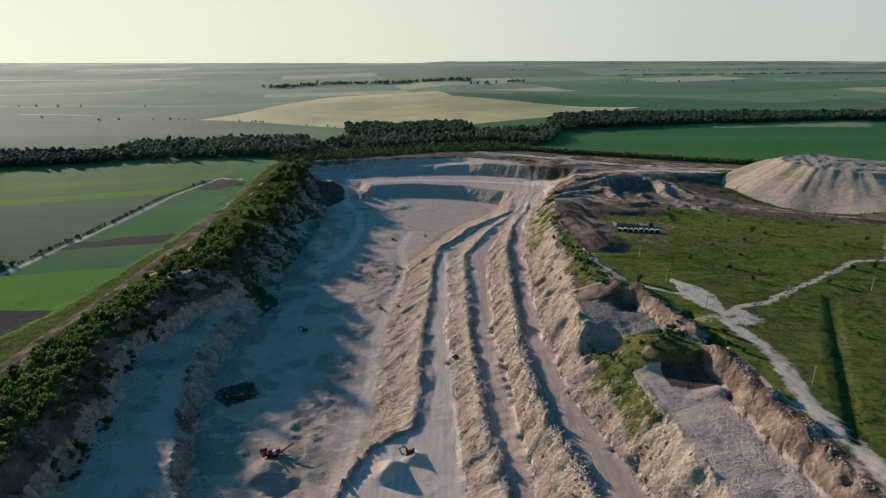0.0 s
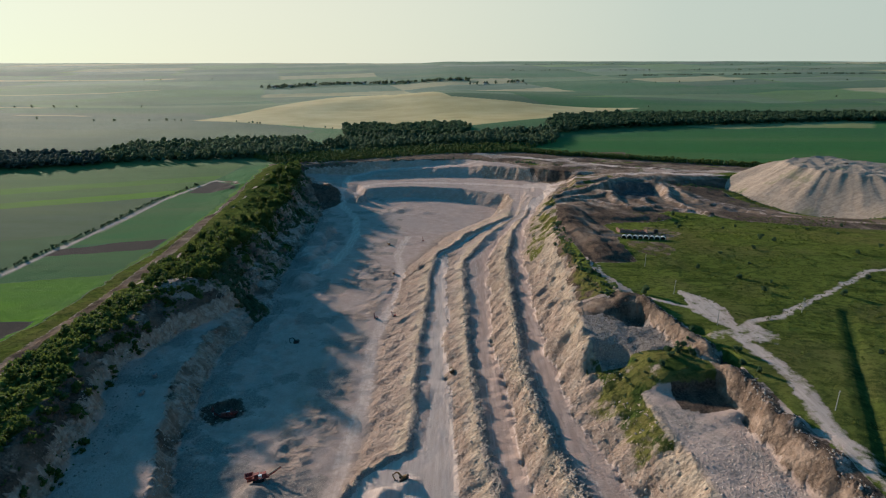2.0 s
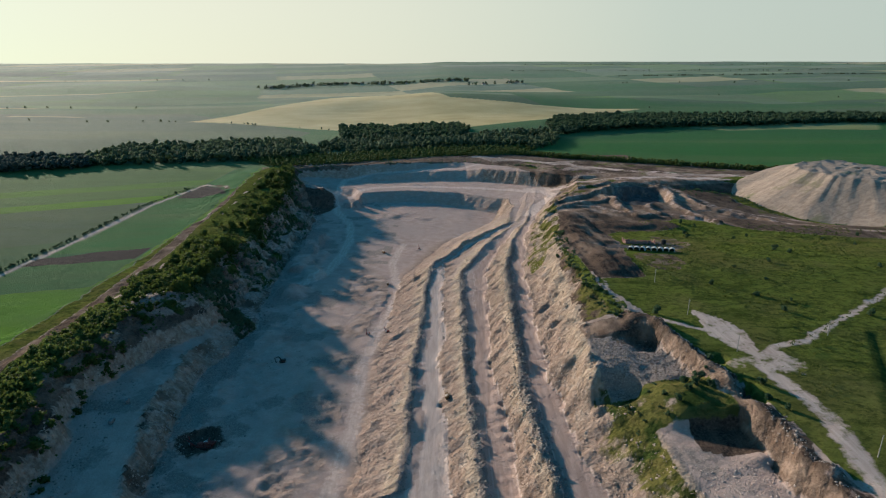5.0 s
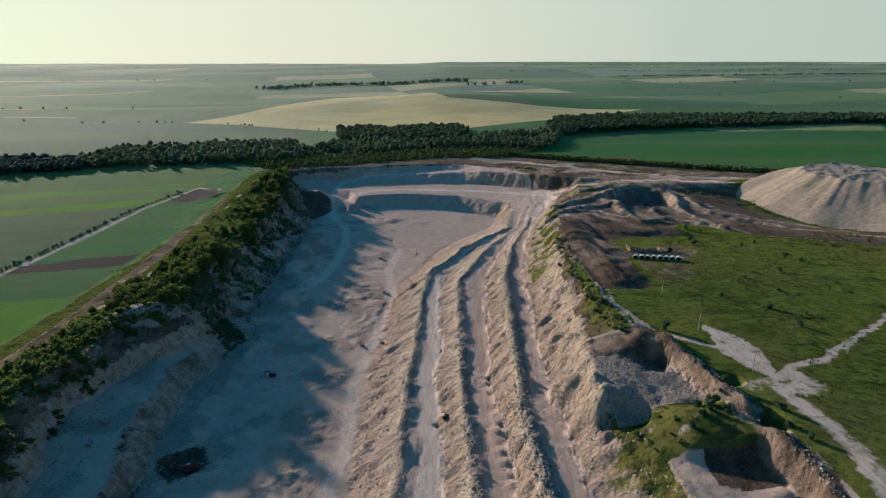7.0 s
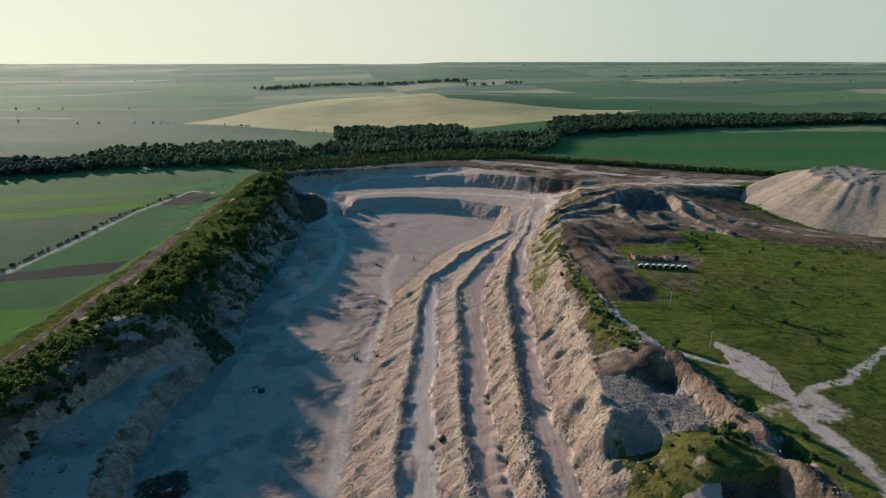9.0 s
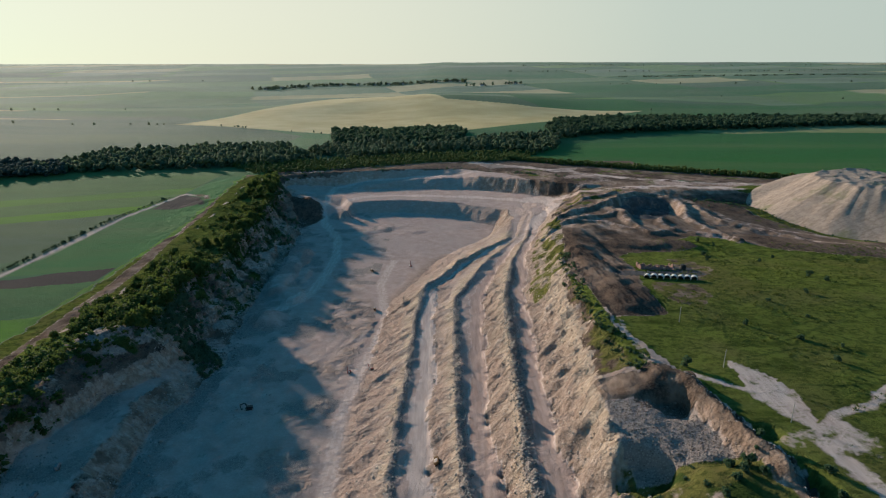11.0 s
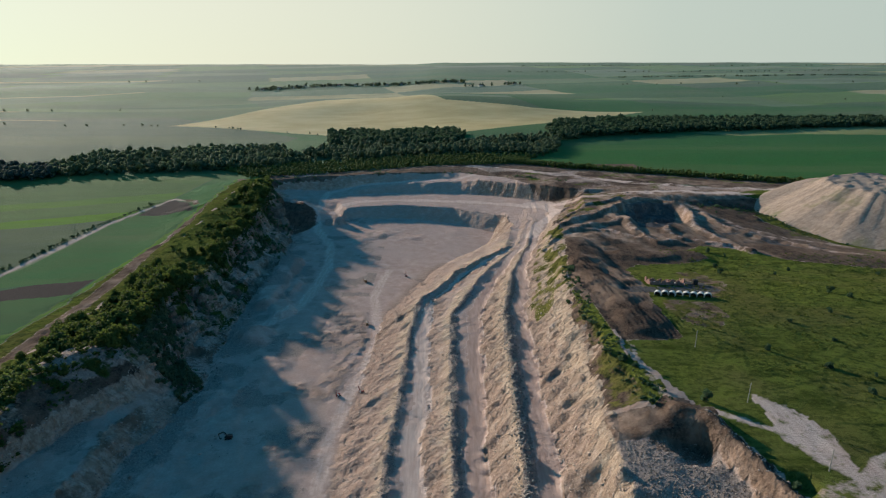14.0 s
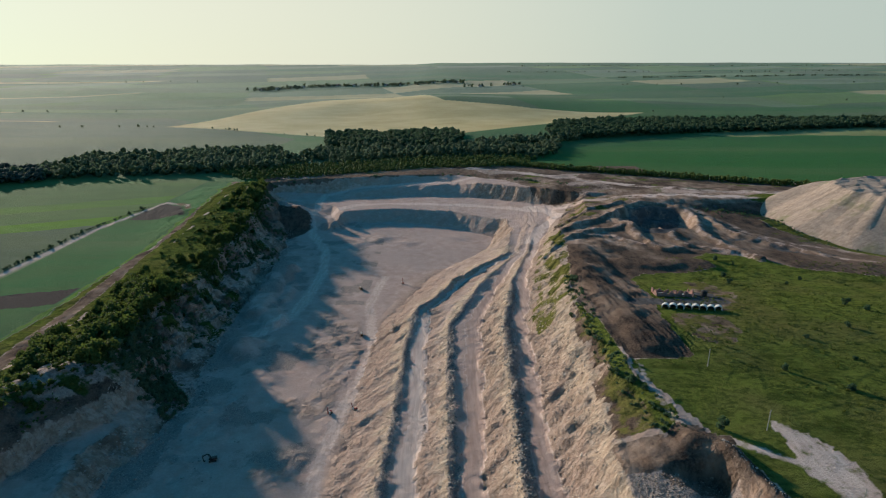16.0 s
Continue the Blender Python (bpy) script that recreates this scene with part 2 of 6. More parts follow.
FLOOR_TRACK = [(-52, 120), (-44, 250), (-41, 307), (-43, 335), (-44, 368), (-41, 400), (-35, 438), (-31, 476), (-36, 515), (-42, 553), (-36, 620)]


def floor_waste(x, y):
    """Hummocky waste on the quarry floor beside the driven track."""
    d = np.abs(x - np.interp(y, [p[1] for p in FLOOR_TRACK], [p[0] for p in FLOOR_TRACK]))
    return step(5, 9, d) * step(-84, -72, x) * (1 - step(520, 580, y)) * np.clip(0.75 + 1.6 * vnoise(x, y, 17, 74), 0, 1.6)


def height(x, y):
    x, y = np.broadcast_arrays(np.asarray(x, float), np.asarray(y, float))
    b = base_height(x, y)
    inner = step(40, 100, y) * (1 - step(1000, 1010, y)) * (np.abs(x) < 420)
    # uneven edges
    rough = 1 + 0.8 * step(-130, -170, x)
    wx = x + (2.2 * vnoise(x * 0.6, y, 15, 21) + 1.2 * vnoise(x, y, 5, 22)) * rough + step(-120, -150, x) * step(360, 420, y) * 4.0 * fbm(x, y, 22, 24, 3)
    wy = y + (5 * vnoise(x, y, 30, 23) + 2 * vnoise(x, y, 9, 26)) * (1 - 0.75 * step(-10, 60, x))
    z1, band, steep1, xl, xr, zl, zr = loft(wx, y)
    z2, band2, steep2, yr = cross(x, wy)
    use2 = z2 > z1
    pit = np.maximum(z1, z2)
    steep = np.where(use2, 0.55 * np.minimum(steep2, 1.6), steep1)
    left = 1 - step(0, 1, (xl - wx) / np.interp(y, [500, 700, 860], [8, 40, 60]))
    right = 1 - step(0, 1, (wx - xr) / np.interp(y, [300, 420, 600], [4, 18, 60]))
    far = 1 - step(-4, 30, wy - yr)
    w = inner * left * right * far
    z = b * (1 - w) + pit * w
    steep = steep * w
    tx, ty = on_fall(x, y)
    for cx, cy, r, h in MOUNDS:
        d = np.hypot(x - cx, y - cy) / r + 0.25 * vnoise(x, y, r * 0.6, 31)
        z = z + h * (1 - step(0.0, 1.15, d))
    tipped = 0.0
    for ax, ay, bx, by, hw, h in BANKS:
        ux, uy = bx - ax, by - ay
        t = np.clip(((tx - ax) * ux + (ty - ay) * uy) / (ux * ux + uy * uy), 0, 1)
        d = np.hypot(tx - ax - t * ux, ty - ay - t * uy) + 2.5 * vnoise(x, y, 9, 35) + 1.2 * vnoise(x, y, 3.5, 36)
        tipped = np.maximum(tipped, h * (1 - step(hw * 0.35, hw * 1.1, d)) * (1 + 0.25 * vnoise(x, y, 11, 37)))
    z = z + tipped
    ux, uy = -68.0, -124.0
    t = np.clip(((x - 199) * ux + (y - 283) * uy) / (ux * ux + uy * uy), 0, 1)
    z = z - 0.7 * (1 - step(1.0, 3.2, np.hypot(x - 199 - t * ux, y - 283 - t * uy)))
    for cx, cy, r, h in HOLLOWS:
        d = np.hypot(tx - cx, ty - cy) / r + 0.22 * vnoise(x, y, r * 0.5, 33)
        z = z - h * (1 - step(0.65, 1.0, d))
    s = np.clip(steep, 0, 1.6)
    ov = step(60, 110, x) * step(380, 460, y) * (1 - step(300, 340, x)) * (1 - step(800, 900, y))
    ridged = 1 - np.abs(fbm(x * 1.0 + y * 0.3, y * 0.28 - x * 0.2, 8, 52, 3)) * 2.2
    z = z + ov * step(96, 112, x) * (0.42 * ridged + 0.6 * fbm(x, y, 7, 53, 3))
    comb = step(88, 96, x) * (1 - step(124, 132, x)) * step(345, 365, y) * (1 - step(520, 550, y))
    z = z + 0.5 * comb * np.sin((x + 0.10 * (y - 350) + 2.0 * vnoise(x, y, 30, 54)) * 1.9)
    s = s * (1 - 0.6 * step(96, 104, x) * (1 - step(285, 300, y)) * step(205, 222, y))
    paved = ((band == 9) | (band == 12) | (band == 15)) & ~use2
    z = z + w * 0.9 * s * fbm(x, y, 4.2, 45, 2)
    calm = 1 + (band == 6) * (1.6 * step(-70, -105, x) * (1 - step(400, 470, y)) - 0.4 - 0.25 * step(430, 520, y))
    calm = calm + (band == 6) * floor_waste(x, y)
    z = z + w * ((np.where(paved, 0.25, 0.62 * calm) + 1.4 * s) * fbm(x, y, 9, 41, 4) + 2.2 * s * np.clip(0.4 - 1.9 * np.abs(fbm(x * 0.45 + 3 * vnoise(x, y, 14, 48), y, 9.0, 43, 3)), -0.25, 0.4) + 1.8 * s * fbm(x, y, 6.0, 42, 3) + 0.9 * s * fbm(x * 0.4, y, 3.0, 44, 2) + np.where(paved, 0.14, 0.34 * calm) * fbm(x, y, 3.0, 47, 2))
    z = z + w * windrow(x, wx, y)
    face = step(-132, -142, x) * (1 - step(-165, -174, x)) * step(395, 430, y) * (1 - step(760, 820, y)) * np.clip(s, 0, 1)
    ledge = z / 5.5 + 0.5 * vnoise(x, y, 18, 71)
    z = z + face * (1.9 * np.sin(ledge * 6.283) + 2.0 * fbm(x, y, 6, 72, 3))
    near = step(-160, -175, x) * (1 - step(-222, -232, x)) * (1 - step(380, 420, y)) * step(90, 150, y)
    z = z + near * (2.6 * fbm(x, y, 16, 73, 3) + 1.0)
    z = z + (1 - w) * (1 - step(900, 1400, y)) * 0.35 * fbm(x, y, 12, 49, 3)
    return z, w, steep, np.where(use2, 100 + band2, band)


# ---- materials ----
def shader(name):
    m = bpy.data.materials.new(name)
    m.use_nodes = True
    return m, m.node_tree.nodes, m.node_tree.links, m.node_tree.nodes["Principled BSDF"]


class Nodes:
    """Short forms for building node trees."""
    def __init__(self, name, rough=0.9, spec=0.15):
        self.m, self.n, self.l, self.out = shader(name)
        self.out.inputs["Roughness"].default_value = rough
        self.out.inputs["Specular IOR Level"].default_value = spec
        self.pos = self.n.new("ShaderNodeNewGeometry").outputs["Position"]

    def put(self, socket, value):
        if hasattr(value, "is_output"):
            self.l.new(value, socket)
        else:
            socket.default_value = value

    def noise(self, scale, detail=4, where=None, rough=0.6):
        t = self.n.new("ShaderNodeTexNoise")
        t.inputs["Scale"].default_value, t.inputs["Detail"].default_value, t.inputs["Roughness"].default_value = scale, detail, rough
        self.l.new(where or self.pos, t.inputs["Vector"])
        return t.outputs["Fac"]

    def cells(self, scale, where=None, feature='F1', out="Distance"):
        t = self.n.new("ShaderNodeTexVoronoi")
        t.feature = feature
        t.inputs["Scale"].default_value = scale
        self.l.new(where or self.pos, t.inputs["Vector"])
        return t.outputs[out]

    def stretch(self, sx, sy, sz, turn=0.0):
        t = self.n.new("ShaderNodeMapping")
        t.inputs["Scale"].default_value = (sx, sy, sz)
        t.inputs["Rotation"].default_value = (0, 0, radians(turn))
        self.l.new(self.pos, t.inputs["Vector"])
        return t.outputs[0]

    def fit(self, v, a, b, c=0.0, d=1.0):
        t = self.n.new("ShaderNodeMapRange")
        for k, s in zip((1, 2, 3, 4), (a, b, c, d)):
            t.inputs[k].default_value = s
        self.put(t.inputs[0], v)
        return t.outputs[0]

    def maths(self, op, a, b=0.0):
        t = self.n.new("ShaderNodeMath")
        t.operation = op
        self.put(t.inputs[0], a)
        self.put(t.inputs[1], b)
        return t.outputs[0]

    def mix(self, f, a, b):
        t = self.n.new("ShaderNodeMix")
        t.data_type = 'RGBA'
        self.put(t.inputs[0], f)
        self.put(t.inputs[6], a if hasattr(a, "is_output") else (*a, 1))
        self.put(t.inputs[7], b if hasattr(b, "is_output") else (*b, 1))
        return t.outputs[2]

    def bump(self, h, strength, dist):
        t = self.n.new("ShaderNodeBump")
        t.inputs["Strength"].default_value, t.inputs["Distance"].default_value = strength, dist
        self.l.new(h, t.inputs["Height"])
        self.l.new(t.outputs[0], self.out.inputs["Normal"])

    def attr(self, name):
        t = self.n.new("ShaderNodeAttribute")
        t.attribute_name = name
        s = self.n.new("ShaderNodeSeparateColor")
        self.l.new(t.outputs["Color"], s.inputs[0])
        return (*s.outputs, t.outputs["Alpha"])

    def colour(self, c):
        self.put(self.out.inputs["Base Color"], c if hasattr(c, "is_output") else (*c, 1))
        return self


def ground_material():
    g = Nodes("ground_surface", 1.0, 0.0)
    grass, crop, tint, soil = g.attr("cover_a")
    road, rubble, wheat, loam = g.attr("cover_b")
    steep, scrub, patch, haze_gloss = g.attr("cover_c")
    foot, crest, shale, _ = g.attr("cover_d")
    n_big, n_mid, n_fine = g.noise(0.02, 5), g.noise(0.12, 6), g.noise(0.9, 6)
    # ragged edges between one cover and the next
    fray = g.maths('MULTIPLY', g.maths('SUBTRACT', g.noise(0.45, 6), 0.5), 1.5)

    def ragged(mask):
        edge = g.maths('MULTIPLY', g.maths('MULTIPLY', mask, g.maths('SUBTRACT', 1.0, mask)), 4.0)
        return g.fit(g.maths('ADD', mask, g.maths('MULTIPLY', fray, edge)), 0.3, 0.7)
    grass, soil, rubble, scrub, road = ragged(grass), ragged(soil), ragged(rubble), ragged(scrub), ragged(road)
    # extra specular on the distant fields imitates haze
    g.put(g.out.inputs["Specular IOR Level"], haze_gloss)
    # limestone: pinkish dust on flats, ochre and cream on faces
    flat = g.mix(g.fit(n_mid, 0.35, 0.68), (0.410, 0.289, 0.241), (0.559, 0.423, 0.360))
    flat = g.mix(g.fit(n_big, 0.4, 0.7), flat, (0.465, 0.353, 0.305))
    face = g.mix(g.fit(g.noise(0.4, 6, g.stretch(0.8, 1.1, 1)), 0.35, 0.65), (0.267, 0.179, 0.131), (0.471, 0.355, 0.276))
    face = g.mix(g.fit(n_big, 0.45, 0.62), face, (0.368, 0.279, 0.210))
    face = g.mix(g.fit(g.cells(0.35, g.stretch(1, 1, 0.6)), 0.3, 0.8, 0.0, 0.45), face, (0.205, 0.144, 0.102))
    face = g.mix(g.fit(g.noise(0.22, 6, g.stretch(0.8, 1.1, 1.2)), 0.48, 0.64, 0.0, 0.7), face, (0.564, 0.456, 0.378))
    debris = g.mix(g.fit(g.noise(0.35, 6, g.stretch(1.0, 0.8, 1)), 0.38, 0.66), (0.230, 0.157, 0.120), (0.410, 0.298, 0.241))
    debris = g.mix(g.fit(g.cells(0.55), 0.12, 0.5, 0.45, 0.0), debris, (0.461, 0.358, 0.293))
    cream = g.mix(g.fit(g.noise(0.5, 6, g.stretch(0.35, 1.2, 0.5)), 0.36, 0.66), (0.368, 0.271, 0.191), (0.614, 0.488, 0.367))
    face = g.mix(g.maths('MULTIPLY', crest, 0.85), g.mix(g.maths('MULTIPLY', foot, 0.85), face, debris), cream)
    # rills that run down the faces
    face = g.mix(g.fit(g.noise(0.5, 5, g.stretch(0.22, 1.5, 0.3, -8)), 0.52, 0.68, 0.0, 0.55), face, (0.205, 0.141, 0.102))
    rock = g.mix(g.maths('MAXIMUM', steep, g.maths('MAXIMUM', g.maths('MULTIPLY', foot, 0.8), crest)), flat, face)
    rock = g.mix(g.fit(n_fine, 0.3, 0.75, 0.0, 0.35), rock, (0.256, 0.189, 0.147))
    dust = g.mix(g.fit(g.noise(0.25, 5, g.stretch(2.2, 0.25, 1)), 0.35, 0.7), (0.502, 0.380, 0.321), (0.645, 0.512, 0.437))
    brown_dust = g.mix(g.fit(g.noise(0.25, 5, g.stretch(2.2, 0.25, 1)), 0.35, 0.7), (0.389, 0.271, 0.221), (0.512, 0.373, 0.312))
    dust = g.mix(g.fit(patch, 0.5, 0.9), dust, brown_dust)
    c = g.mix(road, rock, dust)
    stones = g.mix(g.fit(g.cells(1.3), 0.1, 0.5), (0.44, 0.355, 0.305), (0.23, 0.185, 0.157))
    stones = g.mix(g.fit(g.cells(0.45), 0.15, 0.55, 0.0, 0.5), stones, (0.34, 0.275, 0.236))
    c = g.mix(rubble, c, stones)
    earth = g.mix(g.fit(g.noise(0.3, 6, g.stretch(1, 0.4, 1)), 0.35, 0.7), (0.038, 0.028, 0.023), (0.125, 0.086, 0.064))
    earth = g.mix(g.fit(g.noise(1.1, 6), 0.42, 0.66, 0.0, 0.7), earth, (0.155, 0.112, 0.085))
    tan = g.mix(g.fit(g.noise(0.2, 6, g.stretch(1, 0.4, 1)), 0.35, 0.7), (0.19, 0.125, 0.088), (0.43, 0.31, 0.235))
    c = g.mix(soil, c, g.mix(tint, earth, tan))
    slate = g.mix(g.fit(g.noise(0.25, 6, g.stretch(1, 0.5, 1)), 0.35, 0.7), (0.042, 0.046, 0.050), (0.115, 0.120, 0.124))
    c = g.mix(g.maths('MULTIPLY', ragged(shale), 0.85), c, slate)
    tuft = g.mix(g.fit(n_fine, 0.35, 0.7), (0.058, 0.076, 0.016), (0.155, 0.172, 0.038))
    tuft = g.mix(g.fit(n_mid, 0.40, 0.66), tuft, (0.130, 0.155, 0.032))
    tuft = g.mix(g.fit(n_big, 0.5, 0.75), tuft, (0.14, 0.125, 0.045))
    tuft = g.mix(g.fit(g.noise(0.09, 5, g.stretch(0.35, 1.5, 1, 15)), 0.5, 0.68, 0.0, 0.8), tuft, (0.045, 0.062, 0.013))
    tuft = g.mix(g.maths('MULTIPLY', patch, g.fit(n_mid, 0.3, 0.6, 0.4, 1.0)), tuft, (0.128, 0.112, 0.038))
    tuft = g.mix(g.fit(g.noise(0.32, 6, g.stretch(0.8, 1.3, 1, 25)), 0.50, 0.60, 0.0, 0.6), tuft, (0.034, 0.046, 0.012))
    tuft = g.mix(g.fit(g.noise(0.5, 6), 0.56, 0.68, 0.0, 0.5), tuft, (0.17, 0.165, 0.05))
    c = g.mix(grass, c, tuft)
    bush = g.mix(g.fit(n_mid, 0.35, 0.7), (0.022, 0.038, 0.012), (0.075, 0.10, 0.025))
    c = g.mix(scrub, c, bush)
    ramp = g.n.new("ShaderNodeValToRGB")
    # the 0.5 and 1.0 tones are greyed and lightened, standing in for haze
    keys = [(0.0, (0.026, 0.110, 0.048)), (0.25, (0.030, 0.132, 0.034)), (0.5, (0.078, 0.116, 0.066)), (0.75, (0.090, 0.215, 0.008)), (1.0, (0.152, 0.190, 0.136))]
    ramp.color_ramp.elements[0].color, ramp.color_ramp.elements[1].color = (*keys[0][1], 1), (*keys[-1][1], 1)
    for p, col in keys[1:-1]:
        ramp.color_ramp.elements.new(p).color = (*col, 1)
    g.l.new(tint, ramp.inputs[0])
    rows = g.noise(0.06, 5, g.stretch(0.3, 1, 1, 12))
    field = g.mix(g.fit(rows, 0.35, 0.7, 0.0, 0.4), ramp.outputs[0], (0.060, 0.100, 0.032))
    field = g.mix(g.fit(g.noise(0.004, 6, g.stretch(0.22, 1, 1, 6)), 0.48, 0.62, 0.0, 0.5), field, (0.105, 0.140, 0.060))
    field = g.mix(g.fit(g.noise(0.0035, 6, g.stretch(0.18, 1.2, 1, -4)), 0.50, 0.62, 0.0, 0.3), field, (0.026, 0.080, 0.046))
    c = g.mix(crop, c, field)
    straw = g.mix(g.fit(g.noise(0.012, 6, g.stretch(0.6, 1, 1, 20)), 0.35, 0.7), (0.48, 0.36, 0.165), (0.62, 0.49, 0.255))
    c = g.mix(wheat, c, straw)
    c = g.mix(loam, c, g.mix(g.fit(n_fine, 0.3, 0.7), (0.034, 0.029, 0.027), (0.056, 0.046, 0.042)))
    g.colour(c)
    lumps = g.maths('ADD', g.maths('MULTIPLY', n_fine, 1.0), g.noise(2.6, 5))
    lumps = g.maths('ADD', lumps, g.maths('MULTIPLY', g.noise(0.55, 5, g.stretch(0.8, 1.0, 1)), steep))
    crags = g.maths('ADD', g.noise(0.3, 6, g.stretch(0.7, 1.1, 0.7)), g.maths('MULTIPLY', g.cells(0.5), 0.7))
    lumps = g.maths('ADD', lumps, g.maths('MULTIPLY', g.maths('MULTIPLY', crags, 1.6), g.maths('MAXIMUM', steep, g.maths('MAXIMUM', foot, crest))))
    g.bump(lumps, 1.0, 0.75)
    return g.m


GROUND = ground_material()


# ---- ground ----
def spaced(*legs):
    """Values from leg to leg: (start, end, first step, last step)."""
    out = []
    for a, b, s0, s1 in legs:
        v, total = a, abs(b - a)
        while v < b - 1e-6:
            out.append(v)
            v += s0 + (s1 - s0) * abs(v - a) / total
    out.append(legs[-1][1])
    return np.array(out)


GX = spaced((-5200, -1300, 300, 30), (-1300, -420, 16, 9), (-420, -270, 6, 2.5), (-270, 150, 1.4, 1.4), (150, 330, 1.6, 3.5), (330, 1300, 5, 16), (1300, 5200, 30, 300))
GY = spaced((-3000, 60, 300, 8), (60, 130, 5, 1.5), (130, 480, 1.35, 1.35), (480, 1000, 1.6, 2.8), (1000, 2300, 5, 11), (2300, 5150, 16, 45))


def inside(x, y, poly, soft=0.0):
    """1 within a polygon."""
    res = np.zeros_like(x, bool)
    for (ax, ay), (bx, by) in zip(poly, poly[1:] + poly[:1]):
        cut = ((ay > y) != (by > y)) & (x < (bx - ax) * (y - ay) / (by - ay + 1e-9) + ax)
        res ^= cut
    return res.astype(float)


def near_line(x, y, pts, width, soft=1.5):
    """1 along a polyline of that width."""
    d = np.full_like(x, 1e9)
    for (ax, ay), (bx, by) in zip(pts, pts[1:]):
        ux, uy = bx - ax, by - ay
        t = np.clip(((x - ax) * ux + (y - ay) * uy) / (ux * ux + uy * uy), 0, 1)
        d = np.minimum(d, np.hypot(x - ax - t * ux, y - ay - t * uy))
    return 1 - step(width / 2 - soft / 2, width / 2 + soft, d)


def covers(x, y, z, w, steep, band):
    """What lies on the ground where: masks from 0 to 1."""
    ox, oy = x, y
    x, y = on_fall(x, y)
    nz = lambda size, seed: fbm(x, y, size, seed, 3)
    jx, jy = x + 4 * nz(14, 61), y + 4 * nz(14, 62)
    m = {k: np.zeros_like(x) for k in "grass crop tint soil road rubble wheat loam steep scrub patch foot crest shale".split()}
    m["steep"] = np.clip(steep * 1.6 - 0.1, 0, 1) * w
    xl = along(LINES[0], y)[0]
    xr = along(LINES[-1], y)[0]
    west, east = (jx < xl) & (y < 990), (x > xr + 1.5 * nz(6, 63)) & (y < 800)
    m["grass"] = np.where(y < 990, np.where(east, 1.0, 0.0), 0.0)
    # roads in the quarry
    for k in (9, 12, 15):
        m["road"] = np.where((band == k), 1.0 - 0.75 * step(570, 640, y), m["road"])
        m["patch"] = np.where((band == k) & (k > 9), 0.9 - 0.5 * step(540, 640, y), m["patch"])
    m["road"] = np.where((band == 4), 0.22, m["road"])
    m["rubble"] = np.where((band == 4) & (y < 420), np.clip(0.1 + 1.6 * nz(15, 27), 0, 0.9), m["rubble"])
    m["soil"] = np.where((band == 5) & (y < 430), np.clip(0.45 + 1.0 * nz(9, 28), 0, 0.9), m["soil"])
    m["tint"] = np.where((band == 5) & (y < 430), np.clip(0.45 + 0.8 * nz(12, 33), 0, 1), m["tint"])
    waste = floor_waste(x, y) * (band == 6)
    m["foot"] = np.maximum(m["foot"], np.clip(1.1 * waste * (0.55 + 1.2 * nz(7, 15)), 0, 0.9))
    m["road"] = np.maximum(m["road"], near_line(0.25 * jx + 0.75 * x, y, FLOOR_TRACK, 7, 3) * 0.62 * (band == 6))
    m["road"] = np.maximum(m["road"], near_line(jx * 0.3 + x * 0.7, jy, [(-124, 486), (-113, 500), (-101, 518), (-94, 558), (-92, 630), (-100, 690), (-122, 740), (-137, 800), (-138, 880), (-138, 898), (-95, 918), (-18, 922), (67, 916)], 9, 4) * 0.66)
    m["road"] = np.maximum(m["road"], near_line(x, jy, [(-117, 812), (-90, 838), (-54, 846), (0, 843), (58, 828), (100, 802), (134, 768), (136, 730), (112, 690), (95, 640)], 10, 3))
    # cut slopes between the haul roads: brown debris at the foot, cream stone at the crest
    for k in (7, 10, 13, 16):
        (xa, _), (xb, _) = along(LINES[k], y), along(LINES[k + 1], y)
        u = (x - xa) / np.maximum(xb - xa, 1.0)
        here = (u > -0.25) & (u < 1.25) & (y < 640) & (band < 100)
        wide = 0.4 if k == 7 else 0.0
        m["foot"] = np.where(here, np.clip(1.25 + wide - 1.9 * u + 1.1 * nz(10, 30), 0, 1) * step(-0.25, 0.0, u), m["foot"])
        m["crest"] = np.where(here, step(0.5 + 0.4 * wide, 0.8 + 0.3 * wide, u + 0.35 * nz(6, 40)) * (1 - step(1.0, 1.15, u)), m["crest"])
    # western track
    lane = [(-227, 130), (-228, 301), (-226, 387), (-229, 450), (-231, 500), (-235, 552), (-241, 600), (-242, 645), (-241, 690), (-246, 728), (-256, 752), (-275, 790), (-309, 838)]
    band0 = ~west & (x < along(LINES[1], y)[0]) & (y < 1000) & (x < -150)
    m["grass"] = np.where(band0, 1.0, m["grass"])
    m["patch"] = np.where(band0, np.clip(0.45 + nz(9, 64), 0, 0.9), m["patch"])
    lane_mask = np.maximum(near_line(x + nz(8, 65), y, lane, 10, 3), near_line(x + nz(8, 65), y, [(-246, 728), (-252, 775), (-262, 840), (-240, 900)], 7, 3)) * (x < -200)
    m["soil"] = np.maximum(m["soil"], lane_mask)
    m["tint"] = np.where(lane_mask > 0.05, np.clip(0.3 + 0.9 * nz(14, 92), 0, 1), m["tint"])
    m["grass"] *= 1 - lane_mask
    m["road"] = np.maximum(m["road"], near_line(x + nz(8, 65), y, lane, 5, 4) * np.clip(-0.2 + 1.8 * nz(30, 93), 0, 0.7))
    m["soil"] *= 1 - 0.9 * m["road"] * lane_mask
    # rim growth
    under = ((band == 1) & (y > 380)) | ((band == 2) & (y > 385))
    m["soil"] = np.where(under, 0.9, m["soil"])
    m["soil"] = np.where((band == 1) & (y > 400) & (lane_mask < 0.05), 0, m["soil"])
